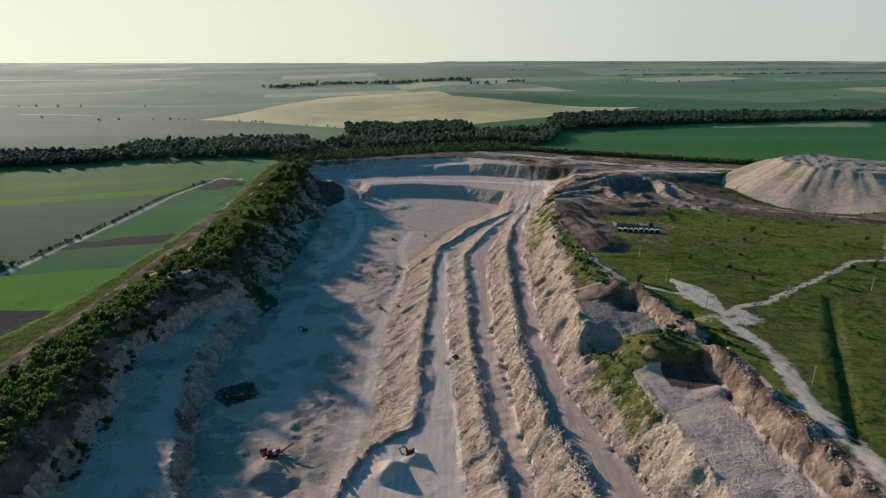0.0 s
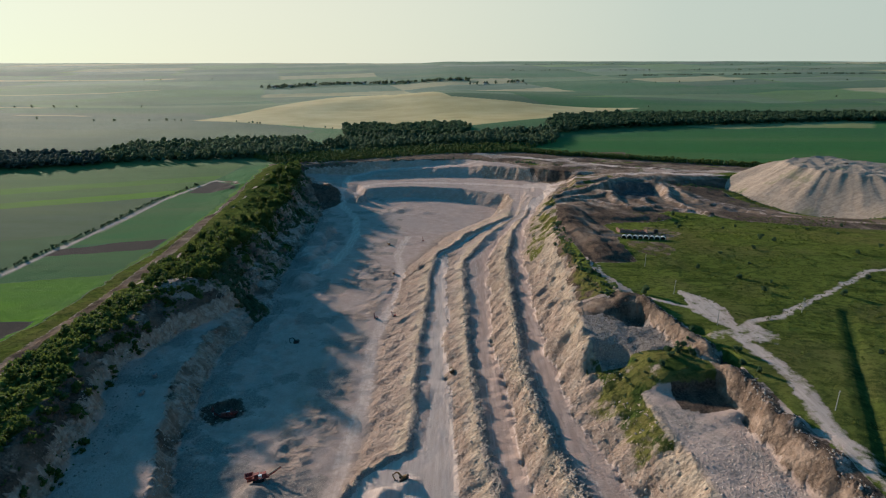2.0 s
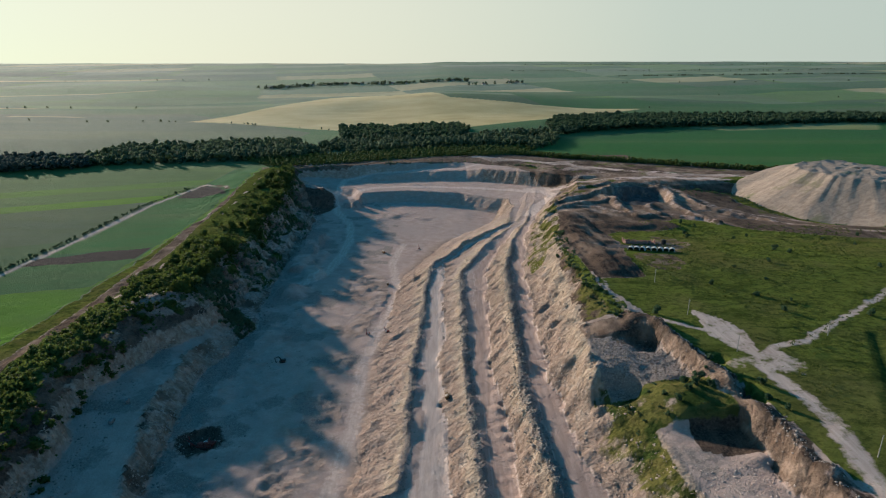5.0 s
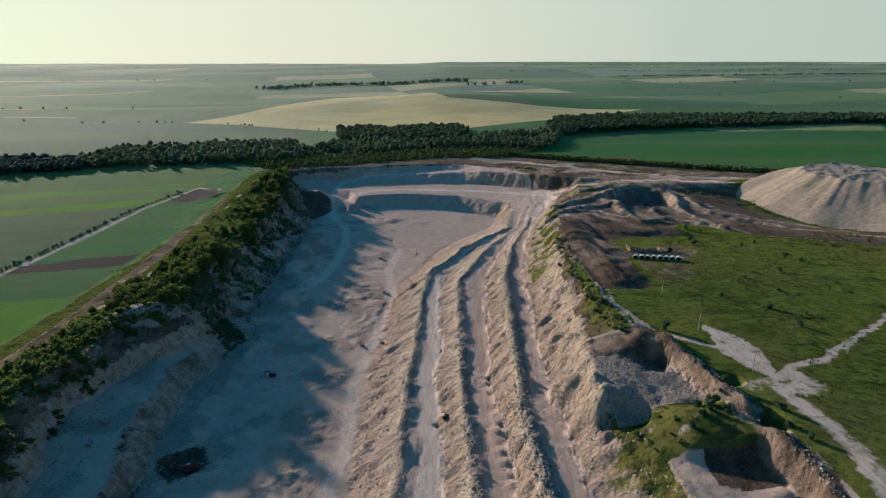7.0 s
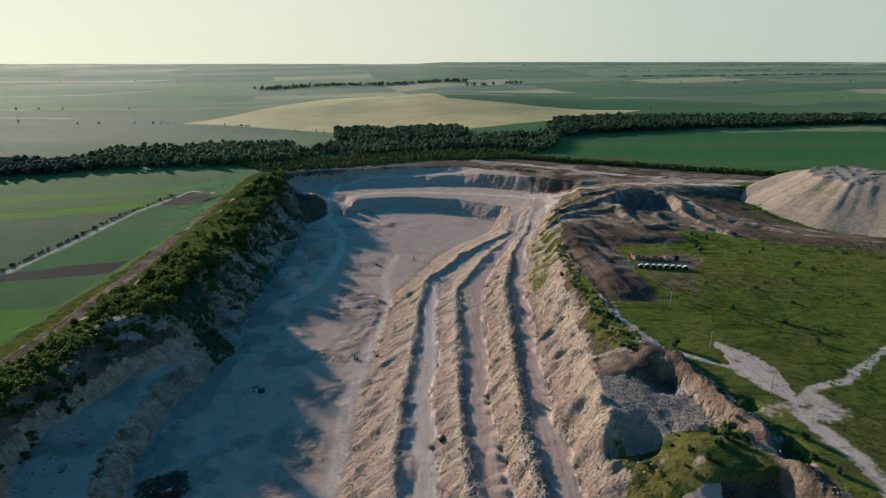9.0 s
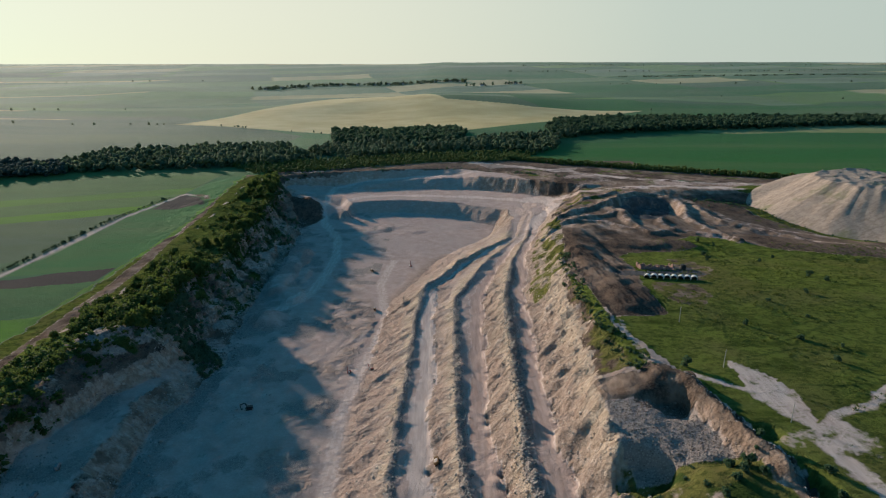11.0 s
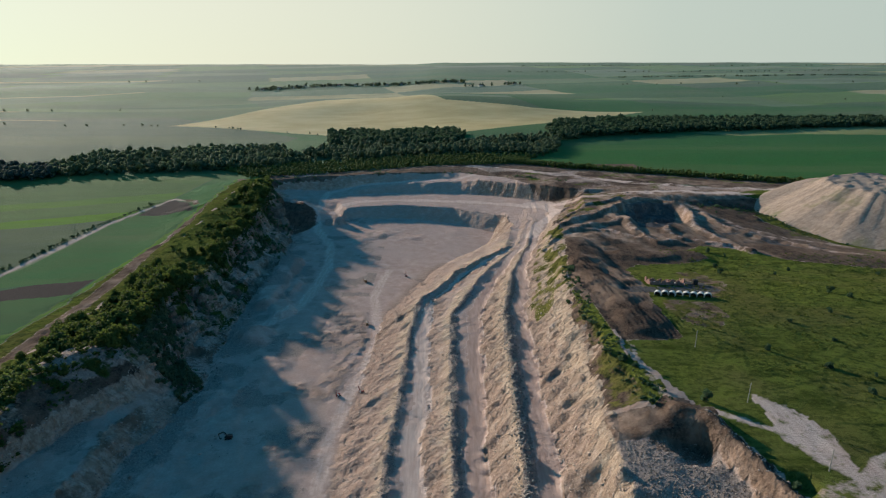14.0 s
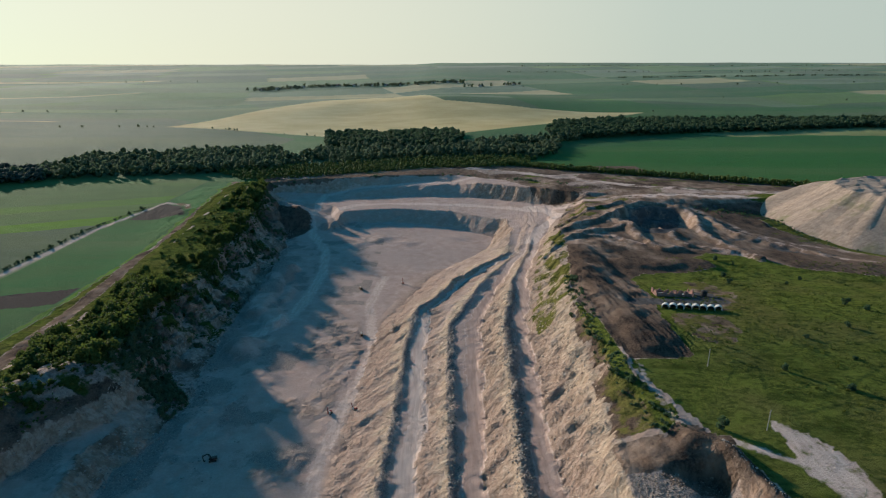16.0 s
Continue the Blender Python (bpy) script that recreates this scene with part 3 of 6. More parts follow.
    m["grass"] = np.where((band == 1) & (y > 400) & (y < 900) & (lane_mask < 0.05), 1.0, m["grass"])
    m["patch"] = np.where((band == 1) & (y > 380), 0.25, m["patch"])
    rim = (band == 1) | ((band == 2) & (y > 385) & (nz(9, 66) > -0.2))
    hump = (band == 1) & (y < 405)
    m["grass"] = np.where(hump, np.clip(0.95 + 1.2 * nz(12, 58), 0, 1), m["grass"])
    m["soil"] = np.where(hump, 0.85, m["soil"])
    m["tint"] = np.where(hump, np.clip(0.7 + nz(8, 59), 0.2, 1), m["tint"])
    m["scrub"] = np.where(rim, np.clip(np.where(band == 1, -0.35, 0.35) + 1.6 * nz(12, 67), 0, 1), m["scrub"])
    m["soil"] = np.maximum(m["soil"], (1 - step(8, 14, np.hypot(jx + 115, jy - 287))) * 0.95)
    m["soil"] = np.where((band == 2) & (y < 385), np.clip(0.8 + 0.4 * nz(10, 70), 0, 0.95), m["soil"])
    m["tint"] = np.where((band == 2) & (y < 385), np.clip(0.12 + 0.8 * nz(12, 91), 0, 1), m["tint"])
    face = (band >= 2) & (band <= 5) & (y > 400) & (y < 850)
    m["scrub"] = np.where(face, np.clip(nz(10, 68) * 2.4 - 0.2, 0, 0.8), m["scrub"])
    m["soil"] = np.where(face, np.clip(0.5 + 0.9 * fbm(x, y * 1.4, 12, 94, 3), 0.0, 0.9), m["soil"])
    m["tint"] = np.where(face, np.clip(0.5 + 0.6 * nz(10, 95), 0.1, 1), m["tint"])
    # bare hump where the western face turns
    bare = 1 - step(0.7, 1.0, np.hypot((jx + 176) / 26, (jy - 392) / 20))
    bare = bare * (z > -40)
    m["rubble"] = np.maximum(m["rubble"], 0.7 * bare)
    m["grass"] *= 1 - 0.8 * bare
    m["soil"] *= 1 - 0.6 * bare
    # tipped blocks on the windrows
    for k, off, hw, h in WINDROWS:
        d = np.abs(x - along(LINES[k], y)[0] - off + 2.0 * nz(9, 32)) / hw
        m["rubble"] = np.maximum(m["rubble"], (1 - step(0.6, 1.3, d)) * (1 - step(480, 560, y)) * w * 0.9)
    # eastern rim
    m["rubble"] = np.where((band == 17) & (y < 284) & ((y < 222) | (y > 249)), np.clip(np.where(y < 222, 0.3, 0.75) + 0.6 * nz(10, 69), 0, 1), m["rubble"])
    m["soil"] = np.where((band == 19) & (y < 300), np.clip(0.75 + 0.8 * nz(5, 86), 0, 1), m["soil"])
    west_floor = (band == 6) & (x < -45)
    m["rubble"] = np.where(west_floor, np.clip(2.2 * nz(16, 87) + 0.5 * step(-90, -120, x) - 0.05, 0, 0.95) * (1 - m["road"]), m["rubble"])
    head = (band == 17) & (y >= 284) & (y < 300)
    m["soil"] = np.where(head, 0.9, m["soil"])
    m["tint"] = np.where(head, np.clip(0.5 + 0.9 * nz(7, 52), 0, 1), m["tint"])
    # darkest earth colour painted into the hollow to deepen its shade
    hole_shade = inside(jx, jy, [(90, 226), (111, 229), (119, 214), (111, 206), (92, 212)])
    m["soil"] = np.maximum(m["soil"], hole_shade)
    m["tint"] = np.where(hole_shade > 0, 0.0, m["tint"])
    bank = (band == 18) & (y < 292)
    m["soil"] = np.where(bank, 0.75, m["soil"])
    m["tint"] = np.where(bank, np.clip(0.7 + 0.7 * nz(6, 36), 0.2, 1), m["tint"])
    green = np.where((band == 16) & (y > 190) & (y < 256), np.clip((x - along(LINES[16], y)[0]) / 10 - 0.5 + nz(8, 71), 0, 1), 0)
    green = np.where(((band == 16) | (band == 17)) & (y > 302), np.clip((x - along(LINES[17], y)[0]) / 6 - 0.2 + 1.1 * nz(8, 72), 0, 1) * (1 - step(520, 560, y)), green)
    green = np.where((band == 17) & (y > 224) & (y < 249), np.clip(1.05 + 0.9 * nz(8, 73), 0, 1), green)
    m["grass"] = np.maximum(m["grass"], green)
    m["scrub"] = np.maximum(m["scrub"], (green > 0.3) * (y < 300) * np.clip(0.2 + 1.5 * nz(8, 37), 0, 0.9))
    m["patch"] = np.where(green > 0, 1.0, m["patch"])
    brow = (green > 0.05) * (y > 302)
    m["soil"] = np.where(brow, 0.85, m["soil"])
    m["tint"] = np.where(brow, np.clip(0.25 + 0.9 * nz(7, 51), 0, 0.8), m["tint"])
    m["grass"] = np.where(brow, np.minimum(m["grass"], np.clip(0.62 + 1.2 * nz(5, 50), 0, 1)), m["grass"])
    m["grass"] = np.where((band == 18), np.where(y > 300, 1.0, 0.0), m["grass"])
    # overburden to the east
    heaps = [(92, 349), (90, 372), (89, 396), (85, 417), (88, 449), (99, 506), (110, 573), (117, 622), (129, 690), (160, 782), (330, 770), (340, 722), (350, 682), (364, 622), (392, 588), (440, 566), (540, 545), (540, 478), (420, 470), (300, 484), (249, 503), (239, 525), (205, 538), (190, 525), (196, 496), (172, 486), (140, 482), (130, 470), (126, 420), (120, 395), (118, 351)]
    ov = inside(x * 0.5 + jx * 0.5, y * 0.5 + jy * 0.5, heaps)
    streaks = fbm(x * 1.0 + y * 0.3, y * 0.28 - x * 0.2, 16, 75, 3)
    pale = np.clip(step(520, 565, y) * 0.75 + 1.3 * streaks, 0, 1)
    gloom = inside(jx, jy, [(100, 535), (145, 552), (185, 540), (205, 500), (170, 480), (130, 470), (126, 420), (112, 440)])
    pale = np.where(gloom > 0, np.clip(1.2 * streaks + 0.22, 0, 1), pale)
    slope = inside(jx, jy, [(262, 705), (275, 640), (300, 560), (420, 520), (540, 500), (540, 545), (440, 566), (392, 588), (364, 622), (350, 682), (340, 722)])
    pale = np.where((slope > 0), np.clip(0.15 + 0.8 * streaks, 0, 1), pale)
    m["soil"] = np.where(ov > 0, 1.0, m["soil"])
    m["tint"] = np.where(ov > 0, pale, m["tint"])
    m["grass"] *= 1 - ov
    # winding pale ridges and wheel tracks round a hollow painted grey for shade
    hx, hy = x * 0.6 + jx * 0.4, y * 0.6 + jy * 0.4
    crown = np.zeros_like(x)
    for way, hw, h in RIDGES:
        crown = np.maximum(crown, near_line(hx, hy, way, hw * 1.1, 4))
    for way in ([(262, 705), (259, 658), (268, 576), (297, 526), (345, 505), (420, 492)], [(214, 730), (262, 705)], [(100, 560), (140, 572), (176, 560), (210, 545), (241, 525)], [(262, 600), (285, 560), (320, 535)]):
        crown = np.maximum(crown, near_line(hx, hy, way, 5, 4))
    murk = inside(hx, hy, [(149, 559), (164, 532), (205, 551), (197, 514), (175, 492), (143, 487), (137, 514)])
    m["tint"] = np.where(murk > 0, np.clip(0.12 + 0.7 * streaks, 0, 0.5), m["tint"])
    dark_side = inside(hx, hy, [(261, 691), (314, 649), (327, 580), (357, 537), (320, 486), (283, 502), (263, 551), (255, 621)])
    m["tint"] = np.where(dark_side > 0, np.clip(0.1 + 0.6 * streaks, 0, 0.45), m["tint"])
    m["grass"] = np.maximum(m["grass"], dark_side * (x > 285) * np.clip(1.5 * nz(9, 16) - 0.15, 0, 0.7))
    # slate colour in the hollow stands for its shade; second patch is blue-grey silt
    hollow = inside(hx, hy, [(196, 688), (220, 706), (243, 684), (233, 640), (206, 596), (181, 596), (183, 640)])
    m["shale"] = np.maximum(hollow * np.clip(0.85 + 0.8 * nz(9, 17), 0, 1), inside(hx, hy, [(257, 582), (276, 584), (284, 553), (300, 532), (288, 528), (266, 544)]) * 0.9)
    m["tint"] = np.maximum(m["tint"], np.clip((0.62 + 0.8 * nz(8, 24)) * crown * ov, 0, 1))
    m["shale"] *= 1 - 0.9 * crown
    m["road"] = np.where(ov > 0, 0.0, m["road"])
    loose = np.clip(0.5 + 1.5 * nz(5, 20), 0, 1)
    crown = crown * (x > 90) * (y > 490)
    m["soil"] = np.maximum(m["soil"], crown) - 0.62 * crown * loose
    m["grass"] *= 1 - crown
    m["shale"] = np.maximum(m["shale"], ov * (y > 540) * (1 - crown) * np.clip(2.2 * nz(11, 22) - 0.55, 0, 0.8))
    olive = inside(jx, jy, [(118, 650), (127, 690), (162, 785), (215, 770), (214, 740), (172, 690), (150, 660), (131, 640)])
    m["grass"] = np.maximum(m["grass"], olive * np.clip(0.3 + 1.4 * nz(10, 99), 0, 0.9))
    m["patch"] = np.where(olive > 0, 0.8, m["patch"])
    # grass on the slope below the heaps
    bank_grass = ((band == 16) | (band == 17) | (band == 18) | (band == 19)) & (y > 420) & (y < 625) & (ov == 0) & (z > along(LINES[16], y)[1] + 4)
    m["grass"] = np.where(bank_grass, np.clip(0.55 + 1.3 * nz(9, 79), 0, 1), m["grass"])
    m["patch"] = np.where(bank_grass, 0.8, m["patch"])
    m["soil"] = np.where(bank_grass, 0, m["soil"])
    # farther eastern yard
    yard = inside(jx, jy, [(150, 780), (330, 755), (420, 790), (300, 900), (120, 935), (60, 990), (-210, 1000), (-215, 960), (0, 985), (60, 960)])
    m["soil"] = np.maximum(m["soil"], yard * np.clip(0.75 + 0.8 * nz(30, 76), 0.2, 1))
    m["tint"] = np.where(yard > 0, np.clip(0.4 + 1.3 * nz(24, 89), 0, 1), m["tint"])
    m["rubble"] = np.where(yard > 0, np.clip(0.4 + 1.2 * nz(16, 98), 0, 0.8), m["rubble"])
    pale_yard = np.maximum(near_line(jx, jy, [(60, 975), (160, 900), (240, 830), (330, 790), (420, 770)], 14, 6), near_line(jx, jy, [(120, 800), (175, 755), (225, 756), (277, 764), (345, 748)], 17, 8))
    strip = (y > along(CROSS[-1], x)[0] - 3) & (y < 995) & (yard == 0) & (np.abs(x) < 430) & (x > -235) & ~east
    m["soil"] = np.where(strip, 0.9, m["soil"])
    m["tint"] = np.where(strip, 0.35, m["tint"])
    red = 1 - step(0.85, 1.1, np.hypot((jx + 166) / 36, (jy - 770) / 50))
    red = red * (z < along(LINES[2], y)[1] - 2) * (band != 1)
    m["soil"] = np.maximum(m["soil"], red)
    m["grass"] = np.where(yard > 0, np.clip(1.6 * nz(22, 97) - 0.2, 0, 0.8), m["grass"])
    pale_yard = pale_yard * np.clip(0.8 + 1.2 * nz(12, 19), 0, 1)
    m["road"] = np.maximum(m["road"], pale_yard)
    m["soil"] *= 1 - pale_yard
    m["grass"] *= 1 - pale_yard
    # dug earth round the head of the upper shelf
    dug = inside(jx, jy, [(80, 283), (84, 298), (92, 303), (108, 294), (106, 281), (100, 276), (86, 278)])
    m["soil"] = np.maximum(m["soil"], dug)
    m["tint"] = np.where(dug > 0, np.clip(0.26 + 1.0 * nz(6, 46), 0, 0.8), m["tint"])
    m["grass"] *= 1 - dug
    # tracks in the meadow
    kx, ky = x + 2.0 * nz(6, 83), y + 2.0 * nz(6, 84)
    pale = near_line(kx, ky, [(129, 100), (129, 171), (128, 178), (130, 192), (135, 214), (134, 226), (132, 239), (130, 250)], 6.5, 3)
    pale = np.maximum(pale, near_line(kx, ky, [(133, 258), (144, 266), (164, 275), (254, 345), (277, 349), (330, 420)], 3.4, 1.6))
    pale = np.maximum(pale, near_line(kx, ky, [(97, 292), (107, 293), (123, 282), (127, 269), (133, 258)], 3.4, 1.6))
    pale = np.maximum(pale, near_line(kx, ky, [(120, 251), (126, 254), (133, 257)], 5, 3) * 0.7)
    pale = np.maximum(pale, inside(kx, ky, [(124, 306), (135, 297), (140, 277), (134, 260), (126, 266), (122, 284)]))
    pale = np.maximum(pale, inside(kx, ky, [(133, 262), (146, 264), (151, 252), (146, 243), (135, 246), (130, 252)]) * np.clip(0.9 + 1.0 * nz(5, 85), 0, 1))
    pale = np.maximum(pale, 0.6 * near_line(x, ky, [(97, 292), (92, 306), (91, 325), (93, 345), (90, 395), (88, 430)], 2.4, 1.4))
    m["patch"] = np.maximum(m["patch"], east * np.clip(1.3 * nz(35, 88) + 0.75 * np.exp(-((x - 160) / 26) ** 2 - ((y - 385) / 40) ** 2), 0, 0.8))
    m["road"] = np.maximum(m["road"], 0.8 * pale * np.clip(0.95 + 0.5 * nz(3.5, 77), 0, 1))
    m["grass"] *= 1 - m["road"] * (y < 480)
    for way in [[(144, 287), (157, 286), (173, 289), (191, 292)], [(154, 309), (166, 325), (177, 335), (194, 346)], [(135, 308), (157, 316), (171, 314), (191, 317)], [(123, 332), (135, 346), (141, 343), (134, 325)], [(181, 335), (193, 327), (207, 324)]]:
        rut = near_line(x + 0.6 * nz(20, 66), y, way, 1.6, 1.2)
        m["scrub"] = np.maximum(m["scrub"], 0.62 * rut * (m["grass"] > 0.5))
    ditch = near_line(jx * 0.3 + x * 0.7, y, [(199, 283), (167, 231), (138, 178), (131, 159)], 7, 2)
    m["scrub"] = np.maximum(m["scrub"], 0.6 * ditch)
    # fields to the west
    lx = jx * 0.1 + x * 0.9
    m["crop"] = np.where(west, 1.0, m["crop"])
    road_w = np.interp(y, [300, 422, 567, 695, 793], [-340, -338, -330, -328, -312])
    a = lx > road_w
    v = y - 0.28 * (x + 280) + 2 * nz(12, 18)
    strip_a = np.select([y < 356, v < 436, v < 501, v < 531], [0.0, 0.75, 0.30, 0.0], 0.22)
    m["tint"] = np.where(west & a, strip_a, m["tint"])
    lo = (np.abs(y - 357 - 0.02 * (x + 280)) < 0) | ((v > 501) & (v < 531 - 8 * step(-290, -318, x))) | (y < 356)
    v = y - 0.40 * (x + 330)
    strip_b = np.select([v < 560, v < 717, v < 752, v < 810, v < 850], [0.42, 0.5, 0.74, 0.60, 0.68], 0.60)
    m["tint"] = np.where(west & ~a, strip_b, m["tint"])
    m["loam"] = np.where(west & a & lo & (x < -252), 1.0, m["loam"])
    verge = west & a & (x > xl - 5 - 5 * nz(20, 78))
    m["tint"] = np.where(verge, 0.72, m["tint"])
    m["loam"] = np.where(verge, 0, m["loam"])
    bend = near_line(x, jy, [(-312, 793), (-309, 815), (-290, 806), (-272, 785), (-258, 755)], 4.5, 2)
    m["road"] = np.maximum(m["road"], 0.8 * bend)
    m["crop"] *= 1 - bend
    m["loam"] = np.maximum(m["loam"], inside(jx * 0.4 + x * 0.6, jy, [(-316, 734), (-273, 736), (-249, 730), (-256, 752), (-270, 785), (-309, 812)]) * (1 - lane_mask))
    pale_w = near_line(x, y, [(-342, 250), (-338, 422), (-330, 567), (-328, 695), (-312, 793)], 4.2, 2)
    m["road"] = np.maximum(m["road"], pale_w)
    m["crop"] *= 1 - pale_w
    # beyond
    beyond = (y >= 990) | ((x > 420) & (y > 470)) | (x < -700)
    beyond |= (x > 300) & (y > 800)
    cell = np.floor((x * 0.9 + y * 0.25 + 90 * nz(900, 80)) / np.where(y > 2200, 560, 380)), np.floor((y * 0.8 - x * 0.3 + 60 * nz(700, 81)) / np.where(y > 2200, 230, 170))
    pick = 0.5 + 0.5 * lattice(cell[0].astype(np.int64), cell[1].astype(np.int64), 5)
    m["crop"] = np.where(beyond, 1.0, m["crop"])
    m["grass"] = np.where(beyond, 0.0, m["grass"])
    # many fields past y 2100 take the palest tones, haze put into colour
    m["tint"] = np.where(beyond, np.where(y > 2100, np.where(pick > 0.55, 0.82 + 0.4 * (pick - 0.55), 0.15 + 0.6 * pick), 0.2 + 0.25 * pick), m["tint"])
    big = inside(lx, y, [(150, 1080), (410, 825), (700, 780), (1300, 1100), (1300, 1480), (800, 1400), (400, 1270)])
    m["tint"] = np.where(big > 0, 0.27, m["tint"])
    m["wheat"] = inside(x, y, [(-695, 1707), (-569, 2006), (-399, 2339), (-226, 2500), (-60, 2300), (30, 2030), (292, 1890), (620, 1895), (303, 1640), (42, 1425), (-245, 1485), (-454, 1580)])
    m["wheat"] = np.maximum(m["wheat"], 0.35 * inside(lx, y, [(552, 1398), (745, 1494), (1083, 1519), (963, 1353), (772, 1375), (633, 1344)]))
    pools = near_line(x, y, [(-1290, 1850), (-1080, 1848)], 12, 6) + near_line(x, y, [(-2100, 2450), (-1700, 2560), (-1450, 2600), (-1250, 2720)], 16, 8) + near_line(x, y, [(-2600, 2250), (-1700, 2120), (-1350, 2080)], 14, 8) + near_line(x, y, [(-3000, 3300), (-1500, 3420)], 60, 30)
    m["wheat"] = np.maximum(m["wheat"], 0.8 * np.clip(pools, 0, 1))
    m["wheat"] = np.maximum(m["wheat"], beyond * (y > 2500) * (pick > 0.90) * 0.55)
    m["crop"] = np.clip(m["crop"], 0, 1)
    near_left = inside(x, y, [(-330, 1010), (-1500, 900), (-1500, 1900), (-800, 1960), (-300, 1440)])
    m["tint"] = np.where(near_left > 0, 0.5, m["tint"])
    waste = inside(jx, jy, [(215, 945), (310, 900), (390, 872), (480, 838), (440, 770), (330, 780), (240, 820), (190, 890)]) * (1 - pale_yard)
    m["soil"] = np.maximum(m["soil"], waste * 0.9)
    m["tint"] = np.where(waste > 0, np.clip(0.35 + 1.1 * nz(16, 29), 0, 0.8), m["tint"])
    m["grass"] = np.where(waste > 0, np.clip(1.5 * nz(13, 31) - 0.1, 0, 0.7), m["grass"])
    m["crop"] *= 1 - waste
    # weeds round the foot of the spoil heap
    du, dv = ox - 446, oy - 664
    p, q = 0.36 * du - 0.93 * dv, -0.93 * du - 0.36 * dv
    ring = np.hypot(p / np.where(p < 0, 120, 170), q / np.where(q > 0, 110, 120)) + 0.03 * nz(12, 12)
    weeds = step(0.9, 0.97, ring) * (1 - step(1.09, 1.14, ring)) * (dv < 20)
    m["grass"] = np.maximum(m["grass"], weeds)
    m["soil"] *= 1 - weeds
    m["patch"] = np.where(weeds > 0, 0.3, m["patch"])
    # trodden ground and a paved strip about the culverts
    straw = np.maximum(inside(hx, hy, [(126, 398), (150, 396), (150, 376), (138, 360), (128, 366), (122, 384)]), inside(hx, hy, [(154, 404), (168, 408), (178, 440), (172, 468), (158, 462), (152, 430)]))
    m["patch"] = np.where(straw > 0, 1.0, m["patch"])
    m["grass"] *= 1 - straw * np.clip(0.35 + 1.6 * nz(6, 13), 0, 0.7)
    m["soil"] = np.maximum(m["soil"], straw * 0.9)
    m["tint"] = np.where(straw > 0, np.clip(0.35 + nz(7, 14), 0, 0.8), m["tint"])
    yard_strip = inside(hx, hy, [(110, 412), (152, 411), (166, 418), (164, 436), (150, 440), (148, 424), (110, 424)])
    m["grass"] *= 1 - yard_strip
    m["soil"] = np.maximum(m["soil"], yard_strip)
    m["tint"] = np.where(yard_strip > 0, 0.5, m["tint"])
    m["shale"] = np.maximum(m["shale"], yard_strip * 0.9)
    for k in ("wheat", "loam", "crop", "shale"):
        m[k] = np.clip(m[k], 0, 1)
    return m


def grid_mesh(name, xs, ys, zs, masks=None, material=None):
    nx, ny = len(xs), len(ys)
    me = bpy.data.meshes.new(name)
    X, Y = np.meshgrid(xs, ys)
    co = np.stack([X, Y, zs], -1).astype(np.float32)
    me.vertices.add(nx * ny)
    me.vertices.foreach_set("co", co.ravel())
    i = np.arange(nx * ny).reshape(ny, nx)
    quads = np.stack([i[:-1, :-1], i[:-1, 1:], i[1:, 1:], i[1:, :-1]], -1).reshape(-1, 4)
    me.loops.add(quads.size)
    me.loops.foreach_set("vertex_index", quads.ravel().astype(np.int32))
    me.polygons.add(len(quads))
    me.polygons.foreach_set("loop_start", np.arange(0, quads.size, 4, dtype=np.int32))
    me.update(calc_edges=True)
    me.polygons.foreach_set("use_smooth", np.ones(len(quads), bool))
    if masks is not None:
        for attr, keys in masks:
            layer = me.attributes.new(attr, 'FLOAT_COLOR', 'POINT')
            layer.data.foreach_set("color", np.stack(keys, -1).astype(np.float32).ravel())
    me.materials.append(material)
    me.update()
    return me


def build_ground():
    X, Y = np.meshgrid(GX, GY)
    z, w, steep, band = height(X, Y)
    m = covers(X, Y, z, w, steep, band)
    # specular grows with distance over the crops, a stand-in for haze
    haze_gloss = m["crop"] * np.where(X < -60, np.interp(Y, [300, 900, 1300, 2000], [0.02, 0.06, 0.24, 0.38]) + np.interp(Y, [2300, 3000, 4500], [0, 0.25, 0.60]), np.interp(Y, [900, 1700, 2500, 3300, 4500], [0.03, 0.12, 0.40, 0.62, 0.85])) * (1 - 0.6 * m["wheat"])
    sets = [("cover_a", [m["grass"], m["crop"], m["tint"], m["soil"]]), ("cover_b", [m["road"], m["rubble"], m["wheat"], m["loam"]]), ("cover_c", [m["steep"], m["scrub"], m["patch"], haze_gloss]), ("cover_d", [m["foot"], m["crest"], m["shale"], 0 * X])]
    me = grid_mesh("ground", GX, GY, z, sets, GROUND)
    return tagged(new("ground", me), "limestone quarry terraces and pit among green farm fields", "ground", kind="structure"), z


ground, GROUND_Z = build_ground()


def ground_z(x, y):
    """Height of the built ground at a place."""
    i, j = int(np.searchsorted(GX, x)) - 1, int(np.searchsorted(GY, y)) - 1
    u, v = (x - GX[i]) / (GX[i + 1] - GX[i]), (y - GY[j]) / (GY[j + 1] - GY[j])
    a = GROUND_Z[j, i] * (1 - u) + GROUND_Z[j, i + 1] * u
    b = GROUND_Z[j + 1, i] * (1 - u) + GROUND_Z[j + 1, i + 1] * u
    return float(a * (1 - v) + b * v)


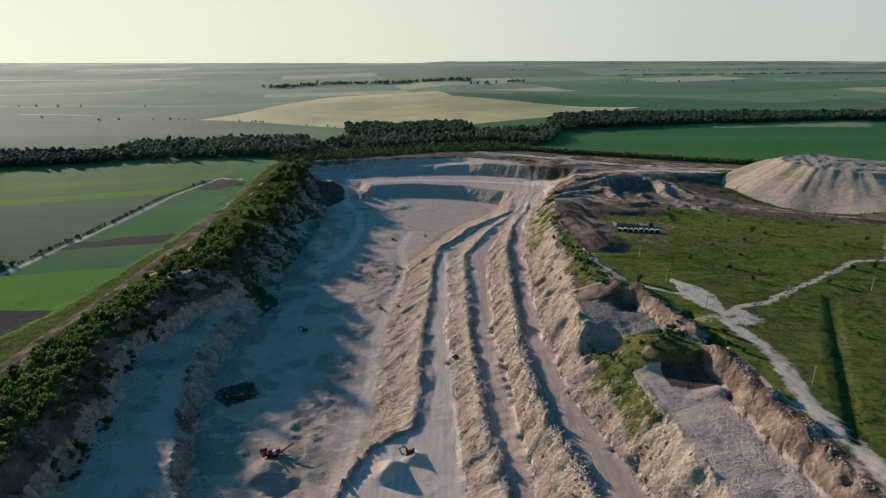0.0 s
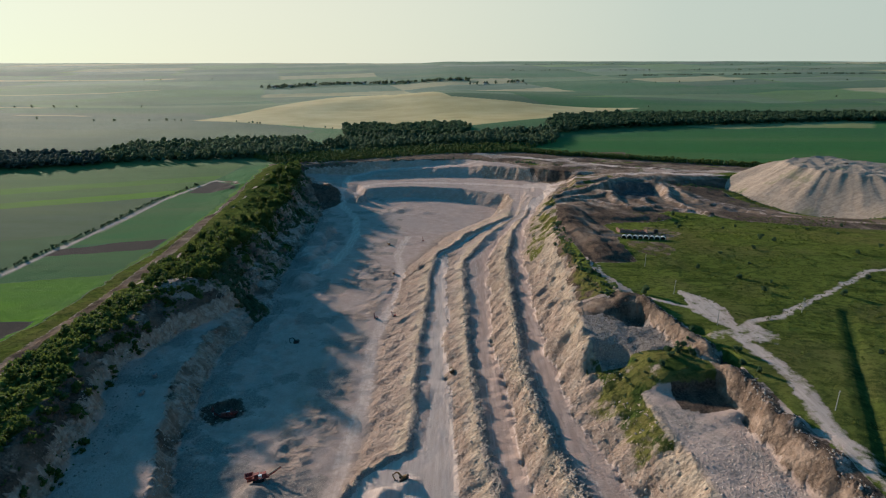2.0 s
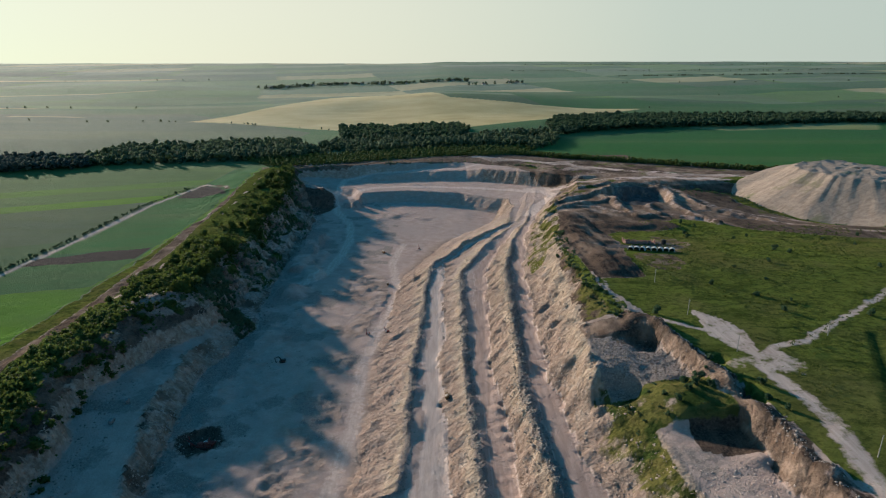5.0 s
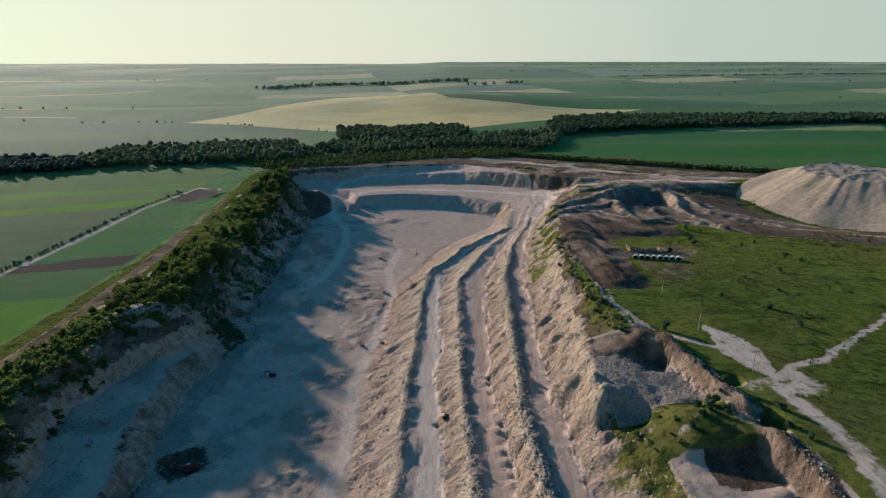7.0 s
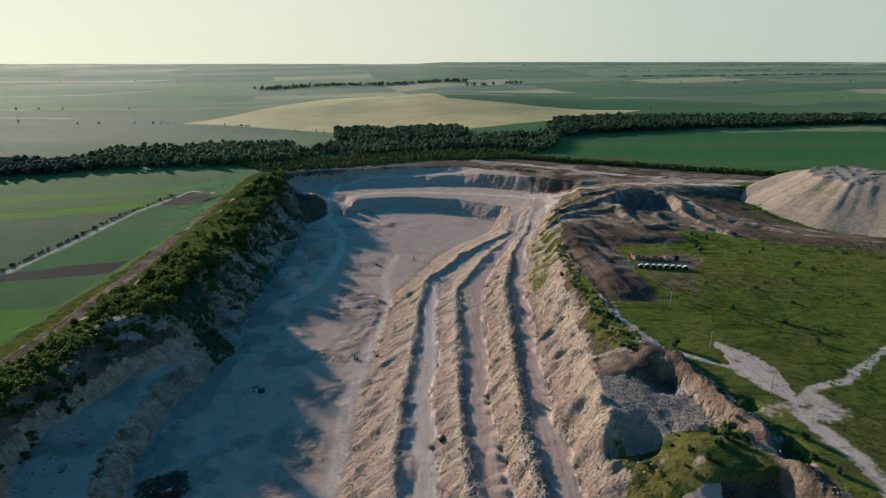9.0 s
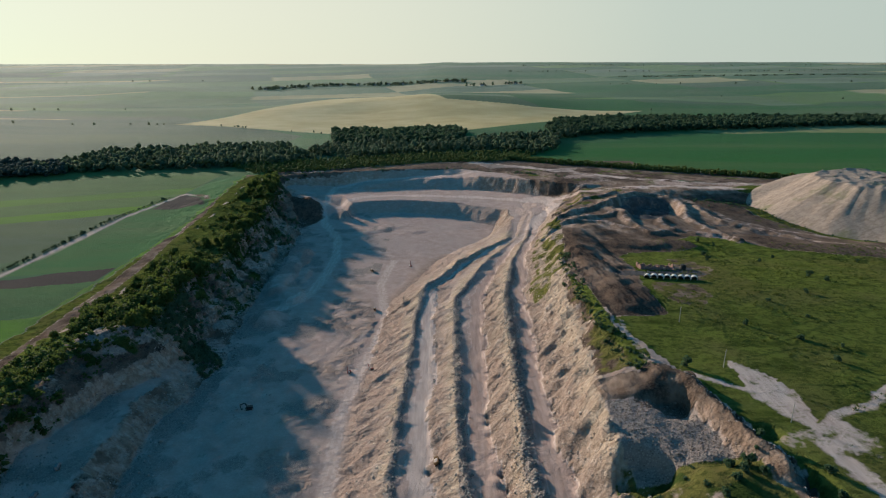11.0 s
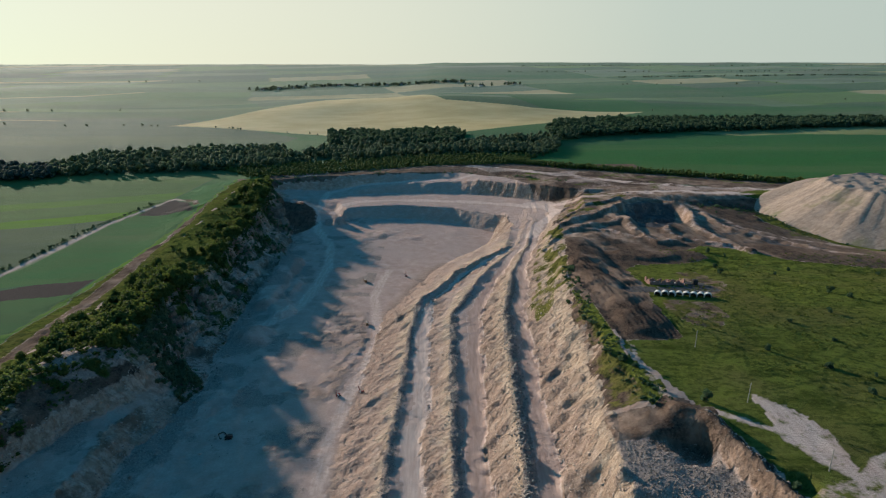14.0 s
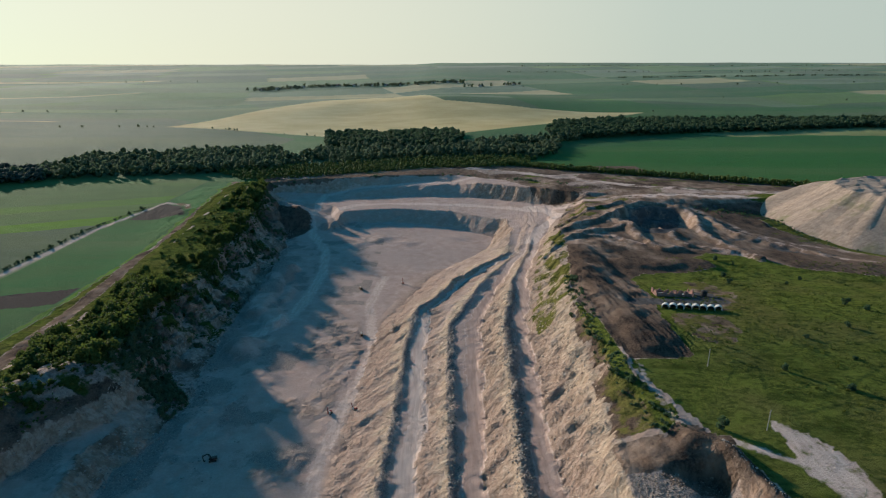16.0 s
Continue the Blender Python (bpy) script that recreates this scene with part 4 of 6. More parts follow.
# ---- vegetation and stones ----
def leaf_material(name, dark, light, glow=(0.13, 0.17, 0.03), share=0.42):
    g = Nodes(name, 0.8)
    geo = g.n.new("ShaderNodeNewGeometry")
    c = g.mix(geo.outputs["Random Per Island"], dark, light)
    c = g.mix(g.fit(g.noise(0.12, 3), 0.4, 0.65, 0.0, 0.5), c, tuple(0.5 * (a + b) * 1.25 for a, b in zip(dark, light)))
    g.colour(c)
    # light that comes through the leaves
    through_leaf = g.n.new("ShaderNodeBsdfTranslucent")
    g.l.new(g.mix(0.5, c, glow), through_leaf.inputs[0])
    both = g.n.new("ShaderNodeMixShader")
    both.inputs[0].default_value = share
    g.l.new(g.out.outputs[0], both.inputs[1])
    g.l.new(through_leaf.outputs[0], both.inputs[2])
    g.l.new(both.outputs[0], g.n["Material Output"].inputs[0])
    return g.m


LEAF_RIM = leaf_material("shrub_leaves", (0.028, 0.050, 0.014), (0.088, 0.115, 0.027), (0.105, 0.140, 0.028))
LEAF_WOOD = leaf_material("wood_leaves", (0.044, 0.076, 0.044), (0.070, 0.112, 0.056), (0.09, 0.15, 0.06), 0.5)
# next two: paled, greyed and more translucent leaves, in place of haze
LEAF_MID = leaf_material("hazed_tree_leaves", (0.085, 0.120, 0.070), (0.120, 0.160, 0.085), (0.16, 0.21, 0.11), 0.58)
LEAF_SLATE = leaf_material("hazed_plantation_leaves", (0.054, 0.076, 0.066), (0.076, 0.104, 0.086), (0.09, 0.12, 0.08), 0.5)
LEAF_PALE = leaf_material("hedge_leaves", (0.066, 0.094, 0.026), (0.140, 0.172, 0.045))
# far trees lightened as well, haze put into the leaf colour
LEAF_FAR = leaf_material("hazed_far_leaves", (0.075, 0.10, 0.070), (0.12, 0.14, 0.10))
TUFT = leaf_material("grass_tufts", (0.035, 0.050, 0.010), (0.10, 0.12, 0.024))


def bark_material():
    g = Nodes("bark", 0.9)
    g.colour(g.mix(g.noise(6, 4, g.stretch(1, 1, 0.2)), (0.05, 0.04, 0.03), (0.14, 0.11, 0.085)))
    return g.m


def stone_material(name, a, b):
    g = Nodes(name, 0.9)
    geo = g.n.new("ShaderNodeNewGeometry")
    c = g.mix(geo.outputs["Random Per Island"], a, b)
    c = g.mix(g.fit(g.noise(2.5, 4), 0.4, 0.7, 0.0, 0.5), c, tuple(0.6 * v for v in a))
    g.colour(c)
    g.bump(g.noise(4, 4), 0.5, 0.2)
    return g.m


BARK = bark_material()
STONE = stone_material("limestone_blocks", (0.22, 0.18, 0.152), (0.43, 0.36, 0.31))
STONE_PALE = stone_material("pale_rubble", (0.41, 0.320, 0.270), (0.60, 0.485, 0.415))
STONE_SLOPE = stone_material("slope_rock", (0.34, 0.246, 0.186), (0.53, 0.412, 0.322))
STONE_BROWN = stone_material("brown_rubble", (0.13, 0.098, 0.078), (0.33, 0.262, 0.215))
STONE_GREY = stone_material("grey_blocks", (0.15, 0.14, 0.125), (0.38, 0.335, 0.285))


def mesh_of(name, verts, faces, material, smooth=False):
    me = bpy.data.meshes.new(name)
    me.from_pydata([tuple(v) for v in verts], [], [tuple(int(i) for i in f) for f in faces])
    me.materials.append(material)
    if smooth:
        me.polygons.foreach_set("use_smooth", np.ones(len(me.polygons), bool))
    me.update()
    return me


def ico(level=1):
    bm = bmesh.new()
    bmesh.ops.create_icosphere(bm, subdivisions=level, radius=1.0)
    v = np.array([p.co[:] for p in bm.verts])
    f = np.array([[p.index for p in q.verts] for q in bm.faces])
    bm.free()
    return v, f


def leaves(rng, centres, radii, count, size, turn=0.55):
    """Bent leaf clumps on the outside of lobes: verts and quads."""
    verts, faces = [], []
    for _ in range(count):
        k = rng.integers(len(centres))
        d = rng.normal(size=3)
        d[2] = abs(d[2]) * 0.9 - 0.25
        d /= np.linalg.norm(d)
        p = centres[k] + d * radii[k] * rng.uniform(0.75, 1.08)
        n = d + rng.normal(size=3) * turn
        n /= np.linalg.norm(n)
        a = np.cross(n, rng.normal(size=3))
        a /= np.linalg.norm(a)
        b = np.cross(n, a)
        s = size * rng.uniform(0.6, 1.35)
        i = len(verts)
        verts += [p - a * s * 0.5, p + b * s * 0.42 + n * s * 0.12, p + a * s * 0.5 - n * s * 0.05, p - b * s * 0.42 + n * s * 0.1]
        faces.append((i, i + 1, i + 2, i + 3))
    return np.array(verts), faces


def lobes(rng, r, h, n, low=0.35):
    c, q = [], []
    for k in range(n):
        a = rng.uniform(0, 6.283)
        d = r * rng.uniform(0.1, 0.62)
        c.append(np.array([math.cos(a) * d, math.sin(a) * d, h * rng.uniform(low, 0.82)]))
        q.append(r * rng.uniform(0.38, 0.62))
    return c, q


def crown_data(seed, r, h, n_lobes, count, size, low=0.35, turn=0.55, core=0.62):
    rng = np.random.default_rng(seed)
    c, q = lobes(rng, r, h, n_lobes, low)
    v, f = leaves(rng, c, q, count, size, turn)
    iv, jf = ico(1)
    for cc, qq in zip(c, q):
        start = len(v)
        v = np.vstack([v, iv * qq * core * (1 + 0.25 * rng.normal(size=(len(iv), 1))) + cc])
        f = f + [tuple(a + start) for a in jf]
    return v, f, c


def stem_data(seed, h, r, tips):
    """A tapered trunk with limbs to the lobes."""
    rng = np.random.default_rng(seed)
    verts, faces = [], []

    def tube(a, b, ra, rb):
        a, b = np.array(a, float), np.array(b, float)
        n = (b - a) / np.linalg.norm(b - a)
        u = np.cross(n, (0.3, 0.9, 0.2))
        u /= np.linalg.norm(u)
        w = np.cross(n, u)
        i = len(verts)
        for p, rr in ((a, ra), (b, rb)):
            for k in range(6):
                t = k * math.pi / 3
                verts.append(p + rr * (u * math.cos(t) + w * math.sin(t)))
        for k in range(6):
            j = (k + 1) % 6
            faces.append((i + k, i + j, i + 6 + j, i + 6 + k))
    fork = np.array([rng.normal() * 0.1 * h, rng.normal() * 0.1 * h, h * 0.42])
    tube((0, 0, -0.4), fork, r, r * 0.65)
    for t in tips:
        tube(fork, t, r * 0.5, r * 0.12)
    return verts, faces


def plant(name, seed, r, h, n_lobes, count, size, leaf, label, category, group, low=0.35):
    """One bush or tree: an empty with its trunk and crown."""
    ob = tagged(new(name), label, category, group)
    v, f, tips = crown_data(seed, r, h, n_lobes, count, size, low)
    crown = new("crown", mesh_of("crown", v, f, leaf))
    crown.parent = ob
    tv, tf = stem_data(seed, h, 0.035 * h + 0.05, tips)
    trunk = new("trunk", mesh_of("trunk", tv, tf, BARK))
    trunk.parent = ob
    return ob


def spread(first, places, rng, lo=0.75, hi=1.3):
    """Copies of the given plants at places (x, y) or (x, y, scale); the first ones are used too."""
    fresh = list(first)
    for k, p in enumerate(places):
        s = (p[2] if len(p) > 2 else 1.0) * rng.uniform(lo, hi)
        m = pose(p[0], p[1], ground_z(p[0], p[1]) - 0.1, 0, 0, rng.uniform(0, 360))
        if k < len(fresh):
            ob = fresh[k]
            ob.matrix_basis = m
        else:
            ob = copy_thing(first[k % len(first)], m)
        ob.scale = (s * rng.uniform(0.85, 1.15), s * rng.uniform(0.85, 1.15), s * rng.uniform(0.85, 1.2))


def scatter(name, templates, places, material, label, category, rng, tilt=0.0, smooth=False, squash=(0.8, 1.2)):
    """Many small pieces in one mesh. places: rows of x, y, z, size."""
    places = np.asarray(places, float)
    allv, allf, start = [], [], 0
    kinds = rng.integers(len(templates), size=len(places))
    for k, (tv, tf) in enumerate(templates):
        p = places[kinds == k]
        if not len(p):
            continue
        n = len(p)
        a = rng.uniform(0, 6.283, n)
        ca, sa = np.cos(a)[:, None], np.sin(a)[:, None]
        q = tv[None] * p[:, 3, None, None] * rng.uniform(squash[0], squash[1], (n, 1, 3))
        if tilt:
            b = rng.normal(size=n) * tilt
            cb, sb = np.cos(b)[:, None], np.sin(b)[:, None]
            q = np.stack([q[..., 0], q[..., 1] * cb - q[..., 2] * sb, q[..., 1] * sb + q[..., 2] * cb], -1)
        q = np.stack([q[..., 0] * ca - q[..., 1] * sa, q[..., 0] * sa + q[..., 1] * ca, q[..., 2]], -1) + p[:, None, :3]
        allv.append(q.reshape(-1, 3))
        allf.append((tf[None] + (np.arange(n) * len(tv))[:, None, None] + start).reshape(-1, tf.shape[1]))
        start += n * len(tv)
    v = np.vstack(allv).astype(np.float32)
    size = allf[0].shape[1]
    f = np.vstack(allf).astype(np.int32)
    me = bpy.data.meshes.new(name)
    me.vertices.add(len(v))
    me.vertices.foreach_set("co", v.ravel())
    me.loops.add(f.size)
    me.loops.foreach_set("vertex_index", f.ravel())
    me.polygons.add(len(f))
    me.polygons.foreach_set("loop_start", np.arange(0, f.size, size, dtype=np.int32))
    me.update(calc_edges=True)
    if smooth:
        me.polygons.foreach_set("use_smooth", np.ones(len(f), bool))
    me.materials.append(material)
    return tagged(new(name, me), label, category, kind="stuff")


def heights(x, y):
    """Heights of the built ground at many places."""
    i = np.clip(np.searchsorted(GX, x) - 1, 0, len(GX) - 2)
    j = np.clip(np.searchsorted(GY, y) - 1, 0, len(GY) - 2)
    u, v = (x - GX[i]) / (GX[i + 1] - GX[i]), (y - GY[j]) / (GY[j + 1] - GY[j])
    a = GROUND_Z[j, i] * (1 - u) + GROUND_Z[j, i + 1] * u
    b = GROUND_Z[j + 1, i] * (1 - u) + GROUND_Z[j + 1, i + 1] * u
    return a * (1 - v) + b * v


def small_tree(seed, r, h, n_lobes, count, size, low, turn=0.55, core=0.62):
    """Verts and triangles of a far tree's crown."""
    v, f, _ = crown_data(seed, r, h, n_lobes, count, size, low, turn, core)
    tri = []
    for q in f:
        tri.append(q[:3])
        if len(q) == 4:
            tri.append((q[0], q[2], q[3]))
    return v, np.array(tri)


rng = np.random.default_rng(7)


def in_area(poly, spacing, jitter=0.45):
    """Places all over a polygon."""
    xs, ys = [p[0] for p in poly], [p[1] for p in poly]
    gx, gy = np.meshgrid(np.arange(min(xs), max(xs), spacing), np.arange(min(ys), max(ys), spacing))
    gx, gy = gx.ravel() + rng.uniform(-jitter, jitter, gx.size) * spacing, gy.ravel() + rng.uniform(-jitter, jitter, gy.size) * spacing
    keep = inside(gx, gy, poly) > 0
    return gx[keep], gy[keep]


def wood(name, polys, spacing, size, leaf, label, low=0.25, seed=1, count=40, gap=-0.6):
    rows = []
    for poly in polys:
        x, y = in_area(poly, spacing)
        keep = fbm(x, y, 60, 90 + seed, 3) > gap
        x, y = x[keep], y[keep]
        z = heights(x, y)
        rows.append(np.stack([x, y, z - 0.3, size * rng.uniform(0.8, 1.12, len(x))], -1))
    temps = [small_tree(seed * 10 + k, 0.42, 1.0, 3, count, 0.16, low, 0.3, 0.95) for k in range(5)]
    return scatter(name, temps, np.vstack(rows), leaf, label, "trees", rng)


wood("woodland", [[(-205, 1275), (-100, 1245), (40, 1180), (62, 1300), (42, 1432), (-110, 1480), (-244, 1500)],
                  [(238, 1288), (400, 1350), (548, 1400), (800, 1455), (1120, 1521), (1600, 1620), (1700, 1800), (1207, 1660), (857, 1690), (600, 1690), (311, 1620), (250, 1450)]],
     8.6, 17, LEAF_WOOD, "dense dark green deciduous wood between the fields", seed=1)
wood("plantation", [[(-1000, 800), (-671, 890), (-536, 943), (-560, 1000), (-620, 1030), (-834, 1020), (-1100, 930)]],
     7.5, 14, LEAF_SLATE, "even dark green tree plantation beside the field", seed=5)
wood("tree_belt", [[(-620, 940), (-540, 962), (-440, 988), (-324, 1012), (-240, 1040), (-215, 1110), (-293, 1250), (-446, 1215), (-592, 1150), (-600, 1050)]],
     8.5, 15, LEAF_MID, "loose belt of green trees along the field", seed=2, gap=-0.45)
wood("scrub_belt", [[(-260, 955), (-215, 970), (-130, 982), (-10, 990), (70, 975), (110, 985), (140, 1020), (170, 1060), (100, 1075), (-100, 1080), (-240, 1075), (-330, 1030)]],
     5.2, 7.0, LEAF_PALE, "light green scrub behind the quarry rim", low=0.1, seed=3, gap=-0.45)
wood("young_wood", [[(-240, 1085), (-100, 1085), (100, 1080), (175, 1065), (215, 1130), (240, 1240), (300, 1310), (140, 1290), (40, 1180), (-100, 1240), (-205, 1265), (-225, 1180)]],
     8.0, 12.5, LEAF_MID, "young mixed wood of green trees", low=0.15, seed=6, gap=-0.35)
wood("field_hedge", [[(110, 1000), (180, 950), (300, 890), (420, 825), (520, 790), (524, 800), (424, 840), (300, 909), (180, 975), (120, 1030)]],
     3.8, 7.0, LEAF_PALE, "low hedge of bushes along the green field", low=0.1, seed=4)


# growth on the western rim
def rim_places(y0, y1, step_m, t0, t1, a=1, b=2):
    out = []
    y = y0
    while y < y1:
        xa, xb = float(along(LINES[a], y)[0]), float(along(LINES[b], y)[0])
        t = rng.uniform(t0, t1)
        out.append((xa + (xb - xa) * t, y + rng.uniform(-1, 1)))
        y += step_m * rng.uniform(0.6, 1.4)
    return out


rim_first = [plant("rim_shrub", 200 + k, 3.0, 3.6, 8, 430, 0.62, LEAF_RIM, "leafy green shrub on the quarry's rim", "shrub", "shrubs on the rim", 0.12) for k in range(5)]


def rim_dense(x, y, u):
    """How thick the bushes stand across the rim, from the track to the edge."""
    n = float(fbm(np.array([x]), np.array([y]), 20, 95, 3)[0])
    if y < 400:
        return n
    open_left = 0.35 * float(step(540, 600, y)) + 0.1
    return n + 0.75 * u - open_left + (0.2 if y < 540 else 0.0)


places = []
for x, y in rim_places(398, 860, 0.95, 0.05, 1.0):
    u = (x - float(along(LINES[1], y)[0])) / (float(along(LINES[2], y)[0]) - float(along(LINES[1], y)[0]))
    low_crest = 522 < y < 566
    if rim_dense(x, y, u) > 0.08 and not (low_crest and u > 0.6):
        places.append((x, y, (1.15 if y > 425 else 0.8) + 0.9 * max(0.0, rim_dense(x, y, u))))
spread(rim_first, places, rng, 0.7, 1.6)
rows = []
for _ in range(4300):
    y = rng.uniform(200, 850)
    xa, xb = float(along(LINES[1], y)[0]), float(along(LINES[2], y)[0])
    u = rng.uniform(0.04, 1.15 if y > 390 else 1.35)
    x = xa + (xb - xa) * u
    d = rim_dense(x, y, u)
    if d < (-0.16 if y < 400 else -0.05) and rng.uniform() < 0.93:
        continue
    rows.append((x, y, ground_z(x, y) - 0.2, (1.0 + (3.4 if y > 390 else 5.2) * rng.uniform() ** 2.0)))
for _ in range(1100):
    y = rng.uniform(400, 850)
    if 524 < y < 564:
        continue
    xb = float(along(LINES[2], y)[0]) + rng.uniform(-7, 3)
    rows.append((xb, y, ground_z(xb, y) - 0.2, rng.uniform(1.8, 3.6)))
bush_kinds = [small_tree(300 + k, 0.62, 0.85, 3, 54, 0.23, 0.05) for k in range(5)]
brush = []
for _ in range(2600):
    y = rng.uniform(150, 398)
    xa, xb = float(along(LINES[1], y)[0]), float(along(LINES[2], y)[0])
    x = xa + (xb - xa) * rng.uniform(0.08, 1.02)
    if fbm(np.array([x]), np.array([y]), 17, 15, 3)[0] < -0.12 or (abs(x + 176) < 22 and y > 376):
        continue
    brush.append((x, y, ground_z(x, y) - 0.4, 1.6 + 4.2 * rng.uniform() ** 2.4))
scatter("rim_brush", bush_kinds, brush, LEAF_PALE, "yellow-green brush covering the lumpy rim", "bushes", rng)
scatter("rim_growth", bush_kinds, rows, LEAF_RIM, "tangled green bushes and grass along the rim", "bushes", rng)
rows = []
for _ in range(1500):
    y = rng.uniform(395, 820)
    xa, xb = float(along(LINES[2], y)[0]), float(along(LINES[6], y)[0])
    u = rng.uniform(0.0, 1.1)
    x = xa + (xb - xa) * u
    if fbm(np.array([x]), np.array([y]), 16, 96, 3)[0] < 0.6 * u - 0.25:
        continue
    rows.append((x, y, ground_z(x, y) - 0.3, rng.uniform(1.6, 4.2)))
for _ in range(900):
    y, u = rng.uniform(398, 470), rng.uniform(0, 1)
    x = float(along(LINES[2], y)[0]) * (1 - u) + float(along(LINES[6], y)[0]) * u
    if abs(y - 406 - 40 * (1 - u)) > 8 + 26 * (1 - u) + 8 * fbm(np.array([x]), np.array([y]), 12, 29, 2)[0]:
        continue
    rows.append((x, y, ground_z(x, y) - 0.3, rng.uniform(2.2, 5.5) * (1.1 - 0.4 * u)))
scatter("face_growth", bush_kinds, rows, LEAF_MID, "dark bushes clinging to the quarry face", "bushes", rng)

rows = []
for _ in range(300):
    y = rng.uniform(298, 470)
    xa, xb = float(along(LINES[18], y)[0]), float(along(LINES[19], y)[0])
    x = xa + (xb - xa) * rng.uniform(-0.5, 0.9)
    rows.append((x, y, ground_z(x, y) - 0.2, 0.7 + 1.9 * rng.uniform() ** 2))
for _ in range(60):
    x, y = rng.uniform(74, 108), rng.uniform(226, 250)
    if fbm(np.array([x]), np.array([y]), 9, 56, 2)[0] > 0.05:
        rows.append((x, y, ground_z(x, y) - 0.2, 0.7 + 1.8 * rng.uniform() ** 2))
scatter("eastern_growth", bush_kinds, rows, LEAF_WOOD, "green bushes along the eastern rim track", "bushes", rng)

rows = []
for _ in range(420):
    x = rng.uniform(-190, 185)
    y = float(along(CROSS[-1], x)[0]) + rng.uniform(-4, 10)
    if fbm(np.array([x]), np.array([y]), 30, 55, 2)[0] > 0.0:
        rows.append((x, y, ground_z(x, y) - 0.2, 1.0 + 2.4 * rng.uniform() ** 2))
scatter("wall_growth", bush_kinds, rows, LEAF_WOOD, "dark bushes along the top of the far quarry wall", "bushes", rng)

# trees along the farm road
road_first = [plant("roadside_tree", 230 + k, 2.0, 2.5, 5, 220, 0.5, LEAF_WOOD, "small dark green bushy tree beside the farm road", "tree", "trees along the farm road", 0.1) for k in range(3)]
spread(road_first, [(float(np.interp(y, [422, 567, 695, 793], [-346, -338, -336, -320])) + rng.uniform(-1.5, 1.0), y) for y in
                    (432, 438, 447, 478, 492, 503, 514, 527, 540, 551, 563, 572, 584, 598, 610, 622, 640, 655, 672, 690, 712, 735, 760, 782)]
       + [(float(np.interp(y, [422, 567, 695, 793], [-345, -337, -335, -319])) + rng.uniform(-1.2, 0.8), y, 0.62) for y in np.arange(428, 800, 4.6) if rng.uniform() < 0.8]
       + [(-352, 441, 1.7), (-346, 436, 1.5), (-358, 447, 1.6)], rng, 0.7, 1.3)

# bushes in the meadow
meadow_first = [plant("meadow_bush", 250 + k, 1.7, 2.8, 4, 260, 0.55, LEAF_WOOD, "dark green bush standing alone in the meadow", "bush", "bushes in the meadow", 0.15) for k in range(3)]
MEADOW_BUSHES = [(186, 351), (182, 320), (211, 303), (238, 476), (203, 516), (211, 508), (307, 455), (330, 486), (292, 470), (258, 335, 1.3), (216, 262), (224, 266, 1.2), (184, 237),
                 (222, 463), (187, 463), (191, 478), (233, 410), (229, 421), (167, 327), (171, 307), (106, 300, 1.2), (243, 330), (150, 340), (300, 400),
                 (84, 362, 1.1), (81, 380, 1.2), (80, 410), (86, 330, 1.2), (270, 380), (205, 385), (177, 372), (100, 240, 1.5), (103, 243, 1.6), (96, 237, 1.3), (91, 232, 1.2), (105, 238, 1.3), (99, 245, 1.2), (110, 252, 1.2), (123, 236, 1.1), (121, 226, 1.2), (124, 219, 1.1)]
spread(meadow_first, MEADOW_BUSHES, rng, 0.75, 1.25)
rows = []
for _ in range(9000):
    x, y = rng.uniform(105, 400), rng.uniform(170, 520)
    if x < along(LINES[-1], y)[0] + 3 or near_line(np.array([x]), np.array([y]), [(133, 100), (134, 202), (136, 236), (130, 258), (128, 283)], 6)[0] > 0.2:
        continue
    if inside(np.array([x]), np.array([y]), [(119, 302), (124, 305), (137, 275), (150, 258), (134, 250), (106, 285)])[0] or (y > 345 and x < 165 and y > 470 - (x - 90) * 0.2) or (x < 126 and y > 335):
        continue
    if fbm(np.array([x]), np.array([y]), 30, 97, 3)[0] < -0.05:
        continue
    rows.append((x, y, ground_z(x, y) - 0.12, rng.uniform(0.4, 1.3)))
tuft_kinds = [small_tree(320 + k, 0.9, 0.55, 3, 9, 0.55, 0.0) for k in range(3)]
tuft_kinds = [(v, f[:18]) for v, f in tuft_kinds]
scatter("grass_tufts", tuft_kinds, rows, TUFT, "coarse tufts of meadow grass", "grass", rng)

# ---- stones ----
def stone_kinds(seed, n=5):
    r = np.random.default_rng(seed)
    out = []
    for _ in range(n):
        v, f = ico(1)
        v = v * (1 + 0.28 * r.normal(size=(len(v), 1)).clip(-1.4, 1.4)) * (1, r.uniform(0.6, 0.9), r.uniform(0.5, 0.8))
        out.append((v * 0.5, f))
    return out


kinds = stone_kinds(11)


def strew_line(line, y0, y1, count, width, lo, hi, shift=0.0):
    y = rng.uniform(y0, y1, count)
    x = along(LINES[line], y)[0] + shift + rng.normal(size=count) * width
    s = lo + (hi - lo) * rng.uniform(0, 1, count) ** 2.5
    return np.stack([x, y, heights(x, y) + 0.12 * s, s], -1)


scatter("berm_blocks", kinds, np.vstack([strew_line(14, 150, 500, 4200, 1.7, 0.3, 1.4, 0.8), strew_line(11, 160, 500, 3000, 1.3, 0.25, 1.2, 1.9), strew_line(8, 185, 500, 2200, 1.1, 0.25, 1.0, 1.3), strew_line(14, 150, 480, 300, 3.0, 0.3, 1.2, -3)]),
        STONE_GREY, "grey limestone blocks tipped along the haul road berms", "stones", rng, 0.5)
x, y = rng.uniform(70, 118, 7000), rng.uniform(249, 285, 7000)
